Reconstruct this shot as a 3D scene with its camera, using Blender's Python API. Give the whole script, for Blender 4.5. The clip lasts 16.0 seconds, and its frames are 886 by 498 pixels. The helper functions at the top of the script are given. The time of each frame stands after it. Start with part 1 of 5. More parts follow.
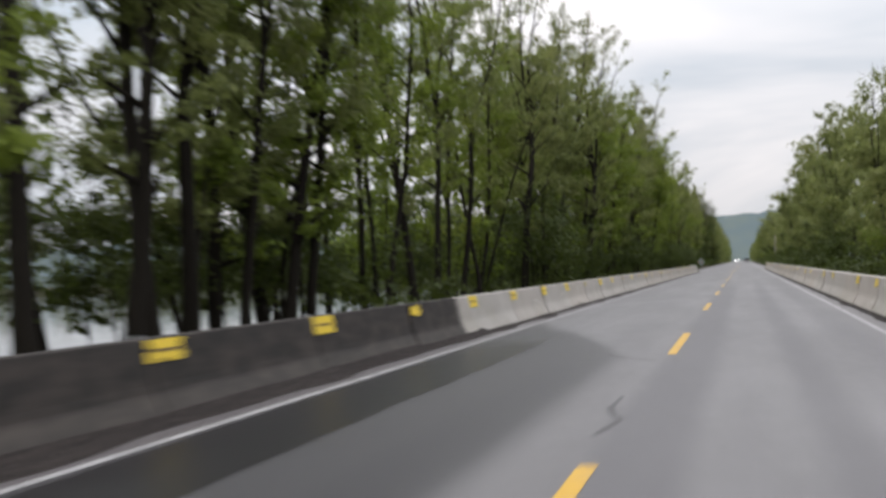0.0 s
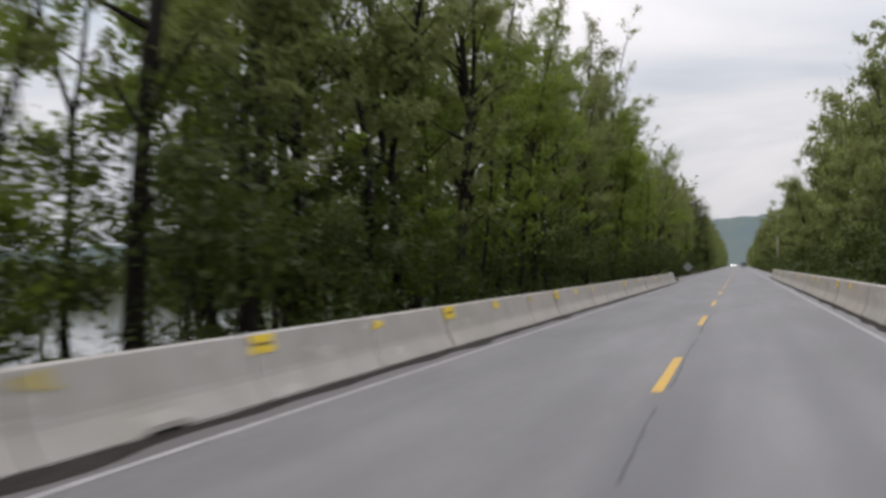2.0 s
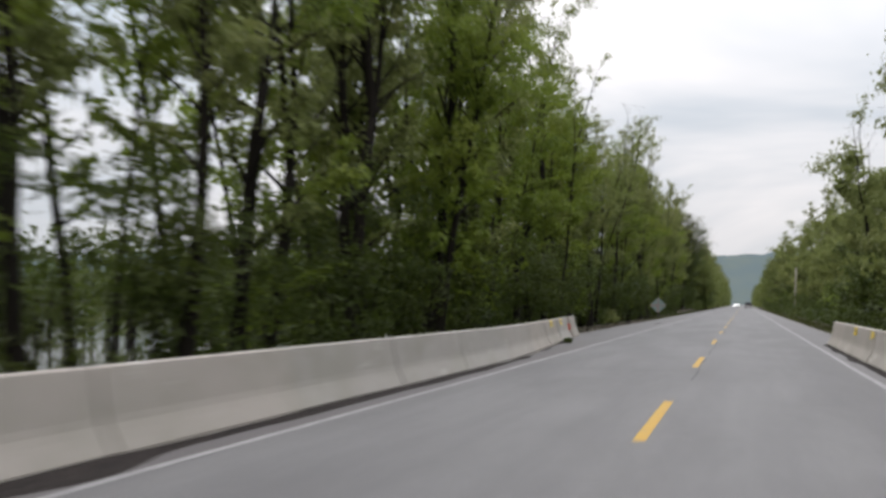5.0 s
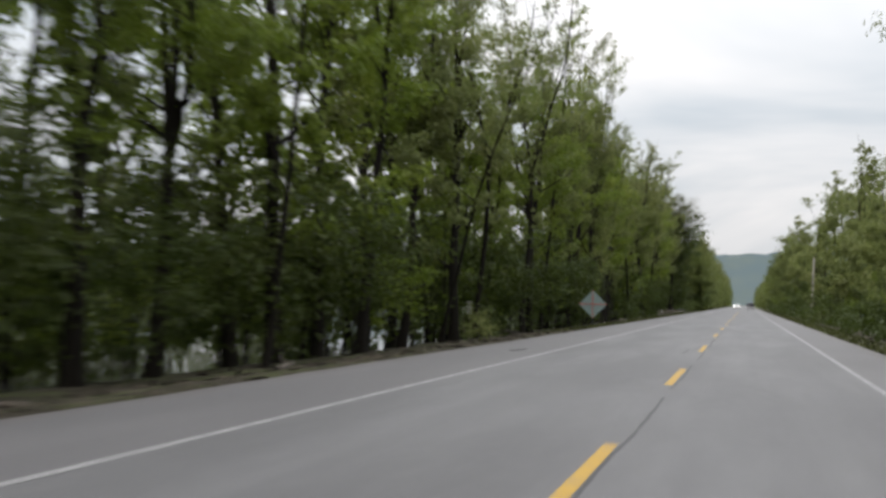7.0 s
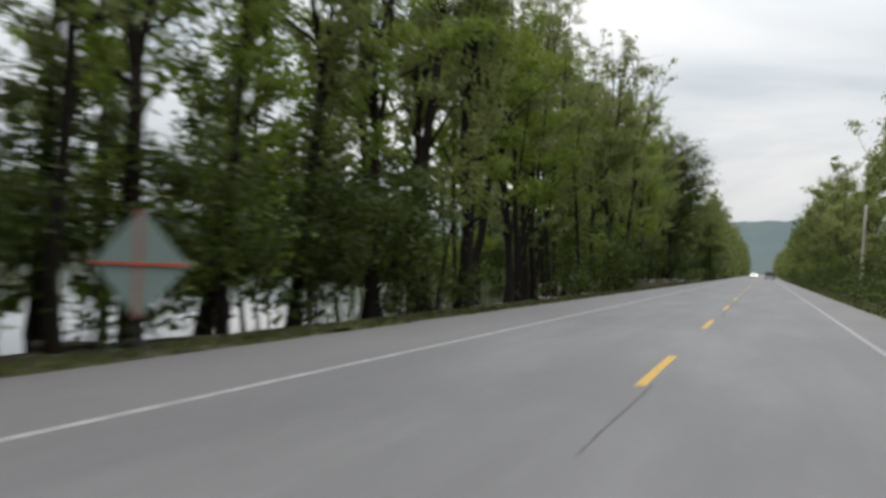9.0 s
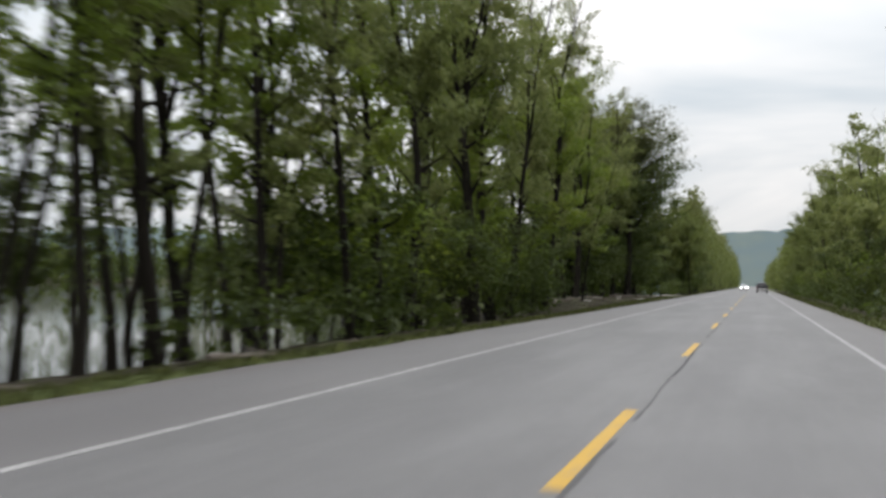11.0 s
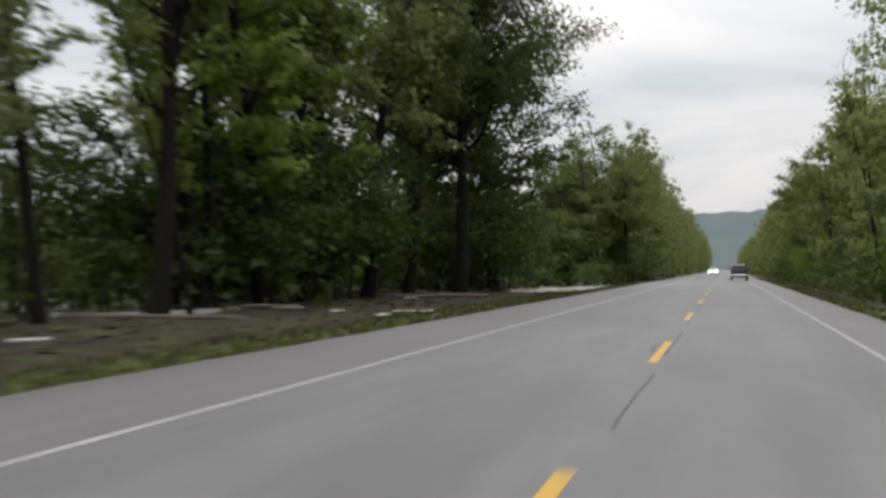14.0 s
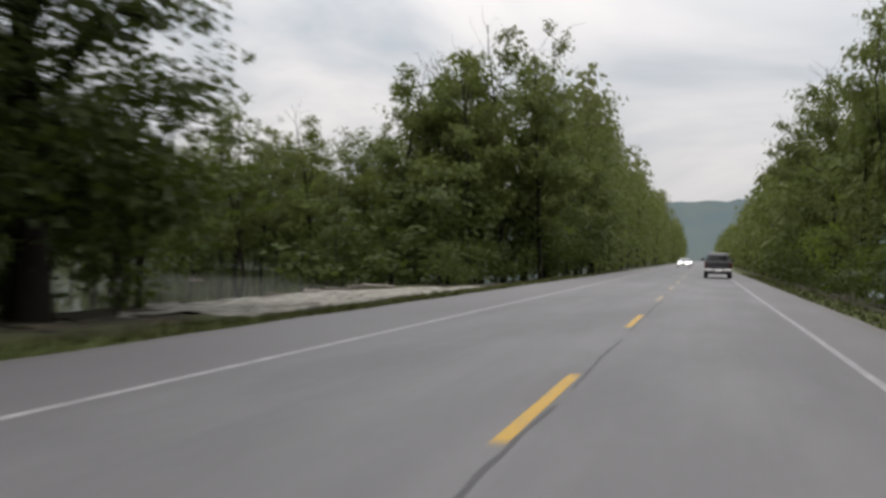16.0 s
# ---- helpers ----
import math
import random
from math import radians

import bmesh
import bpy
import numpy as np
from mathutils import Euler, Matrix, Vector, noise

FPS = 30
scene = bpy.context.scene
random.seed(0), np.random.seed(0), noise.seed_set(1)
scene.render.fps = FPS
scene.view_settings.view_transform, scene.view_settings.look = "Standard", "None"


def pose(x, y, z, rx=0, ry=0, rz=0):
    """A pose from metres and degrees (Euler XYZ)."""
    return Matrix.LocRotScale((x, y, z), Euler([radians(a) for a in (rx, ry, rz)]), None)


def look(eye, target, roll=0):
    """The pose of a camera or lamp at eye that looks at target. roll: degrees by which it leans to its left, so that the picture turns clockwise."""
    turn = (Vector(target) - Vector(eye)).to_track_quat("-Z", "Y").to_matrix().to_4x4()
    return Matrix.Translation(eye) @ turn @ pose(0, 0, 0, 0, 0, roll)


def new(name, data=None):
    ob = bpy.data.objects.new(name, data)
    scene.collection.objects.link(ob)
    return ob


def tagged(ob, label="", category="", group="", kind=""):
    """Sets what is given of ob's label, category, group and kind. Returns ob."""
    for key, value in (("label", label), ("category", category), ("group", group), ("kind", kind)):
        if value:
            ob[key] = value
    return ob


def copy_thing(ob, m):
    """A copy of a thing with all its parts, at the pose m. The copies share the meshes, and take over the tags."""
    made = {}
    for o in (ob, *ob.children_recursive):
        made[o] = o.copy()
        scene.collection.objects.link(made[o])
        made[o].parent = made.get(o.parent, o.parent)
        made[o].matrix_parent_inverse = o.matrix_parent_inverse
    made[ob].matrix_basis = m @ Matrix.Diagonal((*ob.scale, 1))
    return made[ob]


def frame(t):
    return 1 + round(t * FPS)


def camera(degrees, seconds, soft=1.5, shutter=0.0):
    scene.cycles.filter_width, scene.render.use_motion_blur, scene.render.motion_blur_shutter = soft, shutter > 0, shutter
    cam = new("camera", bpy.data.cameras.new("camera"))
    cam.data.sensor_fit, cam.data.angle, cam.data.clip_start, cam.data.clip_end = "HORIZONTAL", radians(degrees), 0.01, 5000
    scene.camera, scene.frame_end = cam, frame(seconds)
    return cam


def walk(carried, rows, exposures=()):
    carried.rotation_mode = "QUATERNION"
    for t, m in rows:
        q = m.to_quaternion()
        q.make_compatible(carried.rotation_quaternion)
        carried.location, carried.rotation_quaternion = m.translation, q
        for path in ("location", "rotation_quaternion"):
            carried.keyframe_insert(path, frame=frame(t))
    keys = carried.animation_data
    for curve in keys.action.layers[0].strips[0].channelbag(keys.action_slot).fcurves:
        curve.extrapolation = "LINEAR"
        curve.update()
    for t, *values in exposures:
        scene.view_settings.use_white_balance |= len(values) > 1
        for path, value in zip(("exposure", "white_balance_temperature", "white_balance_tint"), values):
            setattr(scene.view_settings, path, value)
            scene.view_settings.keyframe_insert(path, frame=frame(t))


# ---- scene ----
cam = camera(48.5, 16.0, soft=3.1, shutter=0.5)


def aim(x, y, z, yaw, pitch, roll):
    """A camera pose from place, heading to the left of +y, tilt and lean, in degrees."""
    a, p = radians(yaw), radians(pitch)
    way = Vector((-math.sin(a) * math.cos(p), math.cos(a) * math.cos(p), math.sin(p)))
    return look((x, y, z), Vector((x, y, z)) + way, roll)


PATH = [
    (0.0, 1.037, -2.44, 1.331, 16.92, 1.30, -2.28),
    (0.5, 0.992, 7.40, 1.422, 16.61, -0.34, -2.27),
    (1.0, 0.972, 17.33, 1.415, 16.49, 0.58, -2.64),
    (1.5, 0.951, 27.39, 1.408, 17.18, 1.63, -3.12),
    (2.0, 0.944, 37.54, 1.416, 16.73, 1.45, -1.97),
    (2.5, 0.933, 47.77, 1.433, 16.67, 0.99, -1.44),
    (3.0, 0.946, 58.07, 1.397, 16.50, 1.88, -0.72),
    (5.5, 1.064, 110.04, 1.403, 16.98, 3.00, 0.76),
    (6.0, 1.123, 120.48, 1.377, 16.84, 2.26, 1.08),
    (6.5, 1.171, 130.97, 1.375, 17.12, 2.26, 1.11),
    (7.0, 1.197, 141.59, 1.350, 17.15, 2.83, 1.31),
    (7.5, 1.261, 152.31, 1.357, 17.57, 2.67, 1.08),
    (8.0, 1.305, 162.96, 1.348, 17.50, 2.54, 0.98),
    (8.5, 1.303, 173.44, 1.319, 18.19, 0.72, 1.92),
    (11.0, 1.241, 225.33, 1.344, 17.63, 1.86, 0.78),
    (11.5, 1.170, 235.95, 1.354, 17.60, 1.52, 1.12),
    (12.0, 1.109, 246.77, 1.368, 17.18, 1.45, 1.30),
    (12.5, 1.012, 257.73, 1.392, 17.03, 1.51, 1.58),
    (13.0, 0.981, 268.71, 1.354, 15.75, 1.13, 1.63),
    (13.5, 1.005, 279.61, 1.379, 15.18, 0.44, 1.02),
    (14.0, 1.015, 290.36, 1.350, 16.11, 1.04, 0.35),
    (14.5, 1.065, 301.31, 1.373, 15.56, 0.45, 1.27),
    (15.0, 1.150, 312.34, 1.395, 15.51, 0.77, 1.81),
    (15.5, 1.275, 323.42, 1.376, 15.31, 0.37, 1.63),
    (16.0, 1.352, 334.54, 1.338, 14.84, 0.18, 1.65),
]
walk(cam, [(row[0], aim(*row[1:])) for row in PATH],
     [(0, -0.01, 6500, 12), (0.5, -0.10, 6500, 16), (1, -0.13, 6500, 14), (2.5, -0.19, 6500, 13), (5.5, -0.01, 6500, 11), (6.5, -0.02, 6500, 10), (8.5, -0.09, 6500, 8),
      (11, 0.04, 6520, 8.5), (12, 0.08, 6650, 10), (13.5, -0.08, 6650, 10), (14.5, -0.09, 6600, 10), (16, -0.26, 6620, 11)])

# ---- sky and light ----
world = bpy.data.worlds.new("sky")
scene.world = world
world.use_nodes = True
wn, wl = world.node_tree.nodes, world.node_tree.links
wn.clear()


def wnode(kind, **values):
    n = wn.new(kind)
    for key, value in values.items():
        n.inputs[key].default_value = value
    return n


SUN_TURN, SUN_HEIGHT = radians(140), radians(55)  # to the left of +y, and up
w_out = wn.new("ShaderNodeOutputWorld")
w_bg = wn.new("ShaderNodeBackground")
w_sky = wn.new("ShaderNodeTexSky")
w_sky.sky_type, w_sky.sun_disc = "NISHITA", False
w_sky.sun_elevation, w_sky.sun_rotation = SUN_HEIGHT, -SUN_TURN
w_sky.air_density, w_sky.dust_density = 1.0, 3.0
w_dim = wnode("ShaderNodeVectorMath")
w_dim.operation = "SCALE"
w_dim.inputs[3].default_value = 0.08
wl.new(w_sky.outputs[0], w_dim.inputs[0])
w_dir = wn.new("ShaderNodeTexCoord")
w_sep = wn.new("ShaderNodeSeparateXYZ")
wl.new(w_dir.outputs["Generated"], w_sep.inputs[0])


def wmath(op, a, b=None, c=None):
    n = wn.new("ShaderNodeMath")
    n.operation = op
    for i, v in enumerate((a, b, c)):
        if v is None:
            continue
        if isinstance(v, (int, float)):
            n.inputs[i].default_value = v
        else:
            wl.new(v, n.inputs[i])
    return n.outputs[0]


w_up = wmath("MAXIMUM", w_sep.outputs[2], 0.0)
w_den = wmath("ADD", w_up, 0.30)
w_vec = wn.new("ShaderNodeCombineXYZ")
wl.new(wmath("DIVIDE", w_sep.outputs[0], w_den), w_vec.inputs[0])
wl.new(wmath("DIVIDE", w_sep.outputs[1], w_den), w_vec.inputs[1])
w_noise = wnode("ShaderNodeTexNoise", Scale=1.15, Detail=5.0, Roughness=0.52, Distortion=0.5)
wl.new(w_vec.outputs[0], w_noise.inputs["Vector"])
w_ramp = wn.new("ShaderNodeValToRGB")
w_ramp.color_ramp.elements[0].position, w_ramp.color_ramp.elements[0].color = 0.35, (0.495, 0.553, 0.61, 1)
w_ramp.color_ramp.elements[1].position, w_ramp.color_ramp.elements[1].color = 0.60, (0.875, 0.857, 0.86, 1)
wl.new(w_noise.outputs["Fac"], w_ramp.inputs[0])
# an overcast sky is about three times as bright overhead as at the horizon
w_lift = wmath("MULTIPLY_ADD", wmath("POWER", w_up, 1.6), 3.6, 1.02)
w_cloud = wn.new("ShaderNodeVectorMath")
w_cloud.operation = "SCALE"
wl.new(w_ramp.outputs[0], w_cloud.inputs[0])
wl.new(w_lift, w_cloud.inputs[3])
w_mix = wn.new("ShaderNodeMix")
w_mix.data_type = "RGBA"
w_mix.inputs["Factor"].default_value = 0.93
wl.new(w_dim.outputs[0], w_mix.inputs["A"])
wl.new(w_cloud.outputs[0], w_mix.inputs["B"])
wl.new(w_mix.outputs["Result"], w_bg.inputs[0])
w_bg.inputs[1].default_value = 1.0
wl.new(w_bg.outputs[0], w_out.inputs[0])

sun = new("sun", bpy.data.lights.new("sun", "SUN"))
sun.data.energy, sun.data.angle, sun.data.color = 1.0, radians(45), (1.0, 0.97, 0.93)
sun.matrix_world = look((-120, 250, 260), (-120 + math.sin(SUN_TURN) * math.cos(SUN_HEIGHT) * 100,
                                           250 - math.cos(SUN_TURN) * math.cos(SUN_HEIGHT) * 100, 260 - math.sin(SUN_HEIGHT) * 100))


# ---- materials ----
class Nodes:
    """A small wrapper that makes a principled material and its nodes."""

    def __init__(self, name, rough=0.8, metal=0.0, spec=0.5):
        self.m = bpy.data.materials.new(name)
        self.m.use_nodes = True
        self.t = self.m.node_tree
        self.b = self.t.nodes["Principled BSDF"]
        self.b.inputs["Roughness"].default_value = rough
        self.b.inputs["Metallic"].default_value = metal
        self.b.inputs["Specular IOR Level"].default_value = spec
        self.co = self.t.nodes.new("ShaderNodeTexCoord")
        self.geo = self.t.nodes.new("ShaderNodeNewGeometry")

    def link(self, a, b):
        self.t.links.new(a, b)
        return self

    def put(self, value, socket):
        if isinstance(value, (int, float)):
            socket.default_value = value
        elif isinstance(value, tuple):
            socket.default_value = (*value[:3], 1) if len(socket.default_value) == 4 else value
        else:
            self.t.links.new(value, socket)

    def where(self, scale=(1, 1, 1), world=True):
        n = self.t.nodes.new("ShaderNodeMapping")
        n.inputs["Scale"].default_value = scale
        self.t.links.new(self.geo.outputs["Position"] if world else self.co.outputs["Object"], n.inputs[0])
        return n.outputs[0]

    def axis(self, i, world=True):
        n = self.t.nodes.new("ShaderNodeSeparateXYZ")
        self.t.links.new(self.geo.outputs["Position"] if world else self.co.outputs["Object"], n.inputs[0])
        return n.outputs[i]

    def noise(self, scale, detail=4.0, rough=0.55, stretch=(1, 1, 1), world=True, warp=0.0):
        n = self.t.nodes.new("ShaderNodeTexNoise")
        n.inputs["Scale"].default_value, n.inputs["Detail"].default_value = scale, detail
        n.inputs["Roughness"].default_value, n.inputs["Distortion"].default_value = rough, warp
        self.t.links.new(self.where(stretch, world), n.inputs["Vector"])
        return n.outputs["Fac"]

    def voronoi(self, scale, feature="DISTANCE_TO_EDGE", stretch=(1, 1, 1)):
        n = self.t.nodes.new("ShaderNodeTexVoronoi")
        n.feature = feature
        n.inputs["Scale"].default_value = scale
        self.t.links.new(self.where(stretch), n.inputs["Vector"])
        return n.outputs["Distance"]

    def math(self, op, a, b=0.0, c=0.0):
        n = self.t.nodes.new("ShaderNodeMath")
        n.operation = op
        for i, v in enumerate((a, b, c)):
            self.put(v, n.inputs[i])
        return n.outputs[0]

    def step(self, value, lo, hi):
        n = self.t.nodes.new("ShaderNodeMapRange")
        n.interpolation_type = "SMOOTHSTEP"
        self.put(value, n.inputs["Value"])
        n.inputs["From Min"].default_value, n.inputs["From Max"].default_value = lo, hi
        return n.outputs["Result"]

    def mix(self, f, a, b, mode="MIX"):
        n = self.t.nodes.new("ShaderNodeMix")
        n.data_type, n.blend_type = "RGBA", mode
        self.put(f, n.inputs["Factor"])
        self.put(a, n.inputs["A"])
        self.put(b, n.inputs["B"])
        return n.outputs["Result"]

    def random(self):
        return self.t.nodes.new("ShaderNodeObjectInfo").outputs["Random"]

    def island(self):
        return self.geo.outputs["Random Per Island"]

    def colour(self, value):
        self.put(value, self.b.inputs["Base Color"])
        return self

    def gloss(self, value):
        self.put(value, self.b.inputs["Roughness"])
        return self

    def bump(self, height, strength=0.3, distance=0.02):
        n = self.t.nodes.new("ShaderNodeBump")
        n.inputs["Strength"].default_value, n.inputs["Distance"].default_value = strength, distance
        self.t.links.new(height, n.inputs["Height"])
        self.t.links.new(n.outputs[0], self.b.inputs["Normal"])
        return self


def asphalt():
    n = Nodes("worn_asphalt", 0.75)
    x, y = n.axis(0), n.axis(1)
    grain = n.noise(90, 3, 0.7)
    blotch = n.noise(0.55, 5, 0.6, (1, 0.22, 1))
    streak = n.noise(1.6, 4, 0.6, (1, 0.03, 1))
    base = n.mix(n.step(blotch, 0.3, 0.7), (0.089, 0.0855, 0.0865), (0.140, 0.1355, 0.1365))
    patch = n.noise(0.16, 3, 0.55, (1, 0.5, 1), warp=1.2)
    base = n.mix(n.math("MULTIPLY", n.step(patch, 0.52, 0.58), 0.22), base, (0.095, 0.091, 0.092))
    mid = n.noise(5.0, 4, 0.65, (1, 0.6, 1))
    base = n.mix(n.math("MULTIPLY", n.step(mid, 0.45, 0.75), 0.35), base, (0.158, 0.1525, 0.153))
    base = n.mix(n.math("MULTIPLY", n.step(streak, 0.4, 0.7), 0.5), base, (0.092, 0.088, 0.0905))
    base = n.mix(n.math("MULTIPLY", n.step(grain, 0.35, 0.75), 0.4), base, (0.082, 0.079, 0.08))
    # two worn wheel tracks in each lane, polished a little darker
    lane = n.math("ABSOLUTE", n.math("SUBTRACT", n.math("ABSOLUTE", x), 1.8))
    track = n.math("SUBTRACT", 1.0, n.step(n.math("ABSOLUTE", n.math("SUBTRACT", lane, 0.85)), 0.05, 0.5))
    fade = n.step(n.noise(0.05, 2, 0.5, (0.2, 1, 1)), 0.35, 0.65)
    base = n.mix(n.math("MULTIPLY", track, n.math("MULTIPLY", fade, 0.16)), base, (0.075, 0.072, 0.076))

    def band(centre, half, soft_, wander=0.0):
        off = n.math("SUBTRACT", n.math("MULTIPLY_ADD", n.noise(0.25, 3, 0.6, (0.2, 1, 1)), wander, x), centre + wander * 0.5)
        return n.math("SUBTRACT", 1.0, n.step(n.math("ABSOLUTE", off), half - soft_, half + soft_))

    # damp tyre tracks and oil between the barriers at the start
    early = n.math("SUBTRACT", 1.0, n.step(y, 34.0, 75.0))
    tracks = n.math("MAXIMUM", band(0.3, 0.36, 0.16, 0.25), n.math("MULTIPLY", band(1.72, 0.22, 0.16, 0.2), 0.85))
    tracks = n.math("MAXIMUM", tracks, n.math("MULTIPLY", band(2.75, 0.3, 0.25, 0.2), 0.6))
    base = n.mix(n.math("MULTIPLY", n.math("MULTIPLY", tracks, early), 0.7), base, (0.062, 0.059, 0.063))
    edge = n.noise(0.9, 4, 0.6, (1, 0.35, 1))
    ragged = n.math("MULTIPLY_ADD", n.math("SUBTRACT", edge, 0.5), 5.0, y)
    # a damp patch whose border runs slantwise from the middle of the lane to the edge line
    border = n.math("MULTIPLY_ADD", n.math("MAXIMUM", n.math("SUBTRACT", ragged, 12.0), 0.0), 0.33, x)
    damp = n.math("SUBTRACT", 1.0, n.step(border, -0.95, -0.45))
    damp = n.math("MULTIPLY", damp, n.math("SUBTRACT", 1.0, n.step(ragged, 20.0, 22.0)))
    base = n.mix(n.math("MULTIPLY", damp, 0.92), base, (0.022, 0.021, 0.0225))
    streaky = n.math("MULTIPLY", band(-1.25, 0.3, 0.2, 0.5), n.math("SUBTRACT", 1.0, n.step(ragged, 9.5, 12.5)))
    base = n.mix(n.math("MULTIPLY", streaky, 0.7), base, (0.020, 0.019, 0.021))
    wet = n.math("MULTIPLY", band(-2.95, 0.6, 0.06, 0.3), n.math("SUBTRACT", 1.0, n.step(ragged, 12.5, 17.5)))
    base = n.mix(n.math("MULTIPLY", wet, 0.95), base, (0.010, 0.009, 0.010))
    gutter = n.math("MULTIPLY", n.step(n.math("MULTIPLY_ADD", edge, -0.2, n.math("MULTIPLY", x, -1.0)), 3.55, 3.68), n.math("SUBTRACT", 1.0, n.step(y, 128.0, 142.0)))
    base = n.mix(n.math("MULTIPLY", gutter, 0.85), base, (0.046, 0.038, 0.037))
    # the shoulders are older, browner and full of grit
    side = n.step(n.math("ABSOLUTE", n.math("ADD", x, 0.18)), 3.5, 3.62)
    grit = n.step(n.noise(38, 3, 0.7), 0.5, 0.72)
    base = n.mix(n.math("MULTIPLY", side, 0.5), base, (0.106, 0.098, 0.099))
    base = n.mix(n.math("MULTIPLY", n.math("MULTIPLY", side, grit), 0.35), base, (0.06, 0.054, 0.052))
    rim = n.step(n.math("MULTIPLY_ADD", edge, 0.5, n.math("ABSOLUTE", n.math("ADD", x, 0.58))), 5.35, 5.75)
    base = n.mix(n.math("MULTIPLY", rim, 0.5), base, (0.075, 0.06, 0.052))
    n.colour(base)
    rough = n.math("SUBTRACT", n.math("MULTIPLY_ADD", grain, 0.2, 0.55), n.math("MULTIPLY_ADD", wet, 0.2, n.math("MULTIPLY", damp, 0.14)))
    n.gloss(rough)
    n.bump(grain, 0.25, 0.006)
    return n.m


def paint(name, colour, wear):
    n = Nodes(name, 0.6)
    chips = n.step(n.math("MULTIPLY_ADD", n.noise(2.5, 3, 0.6), 0.35, n.math("MULTIPLY", n.noise(16, 5, 0.72), 0.72)), wear + 0.02, wear + 0.12)
    blot = n.noise(2.2, 4, 0.6)
    c = n.mix(n.math("MULTIPLY", blot, 0.35), colour, tuple(v * 0.62 for v in colour))
    n.colour(n.mix(n.math("MULTIPLY", chips, 0.85), c, (0.15, 0.146, 0.147)))
    n.bump(n.noise(80, 2), 0.2, 0.004)
    return n.m


def concrete(name, mud=False):
    n = Nodes(name, 0.85, spec=0.3)
    big, fine = n.noise(1.1, 5, 0.6), n.noise(35, 4, 0.65)
    c = n.mix(big, (0.232, 0.217, 0.200), (0.370, 0.350, 0.326))
    runs = n.step(n.noise(3.0, 4, 0.6, (1, 1.6, 0.14)), 0.52, 0.75)
    c = n.mix(n.math("MULTIPLY", runs, 0.35), c, (0.25, 0.22, 0.185))
    c = n.mix(n.math("MULTIPLY", n.step(fine, 0.5, 0.8), 0.25), c, (0.22, 0.21, 0.2))
    c = n.mix(n.math("MULTIPLY", n.random(), 0.55), c, (0.33, 0.285, 0.245))
    c = n.mix(n.math("MULTIPLY", n.step(n.noise(0.7, 4, 0.6, (1, 1, 1.5)), 0.42, 0.66), 0.5), c, (0.235, 0.225, 0.19))
    scuff = n.step(n.noise(1.4, 4, 0.6, (1, 0.5, 2.5)), 0.62, 0.7)
    c = n.mix(n.math("MULTIPLY", scuff, 0.3), c, (0.48, 0.46, 0.43))
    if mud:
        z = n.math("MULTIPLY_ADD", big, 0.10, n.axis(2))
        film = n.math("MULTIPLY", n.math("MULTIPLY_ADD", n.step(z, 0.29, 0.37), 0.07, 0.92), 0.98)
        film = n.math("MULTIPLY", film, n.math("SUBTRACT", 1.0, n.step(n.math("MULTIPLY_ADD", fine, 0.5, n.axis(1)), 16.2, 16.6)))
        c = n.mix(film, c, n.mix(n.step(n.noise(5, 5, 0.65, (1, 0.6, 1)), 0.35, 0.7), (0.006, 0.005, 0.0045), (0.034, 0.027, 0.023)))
    n.colour(c)
    n.bump(n.math("MULTIPLY_ADD", fine, 0.4, n.noise(6, 4)), 0.35, 0.012)
    return n.m


def bark():
    n = Nodes("tree_bark", 0.95, spec=0.08)
    ridge = n.noise(9, 5, 0.65, (1, 1, 0.18), world=False)
    blot = n.noise(1.2, 4, 0.6, world=False)
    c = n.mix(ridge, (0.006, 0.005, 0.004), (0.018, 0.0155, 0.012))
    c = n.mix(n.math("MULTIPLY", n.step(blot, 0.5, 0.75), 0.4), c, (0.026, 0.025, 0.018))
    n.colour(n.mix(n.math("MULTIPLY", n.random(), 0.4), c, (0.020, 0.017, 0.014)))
    n.bump(ridge, 0.7, 0.03)
    return n.m


def leaf(name, dark, light, warm):
    """Thin leaves: they scatter light back and let some of it through."""
    n = Nodes(name, 0.55, spec=0.2)
    c = n.mix(n.math("MULTIPLY_ADD", n.island(), 0.36, 0.3), dark, light)
    c = n.mix(n.math("MULTIPLY", n.step(n.noise(0.3, 4, 0.6), 0.42, 0.7), 0.6), c, warm)
    c = n.mix(n.math("MULTIPLY", n.step(n.noise(0.9, 3, 0.6), 0.48, 0.72), 0.5), c, tuple(a * 0.7 for a in dark))
    c = n.mix(n.math("MULTIPLY", n.random(), 0.5), c, tuple(a * 0.68 for a in dark))
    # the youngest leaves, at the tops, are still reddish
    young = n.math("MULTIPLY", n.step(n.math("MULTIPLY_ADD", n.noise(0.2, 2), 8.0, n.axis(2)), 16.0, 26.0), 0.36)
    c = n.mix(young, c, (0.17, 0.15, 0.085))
    n.colour(c)
    thin = n.t.nodes.new("ShaderNodeBsdfTranslucent")
    both = n.t.nodes.new("ShaderNodeMixShader")
    both.inputs[0].default_value = 0.42
    n.put(n.mix(0.5, c, tuple(min(1, a * 1.5) for a in light)), thin.inputs["Color"])
    out = n.t.nodes["Material Output"]
    n.link(n.b.outputs[0], both.inputs[1]).link(thin.outputs[0], both.inputs[2]).link(both.outputs[0], out.inputs["Surface"])
    return n.m


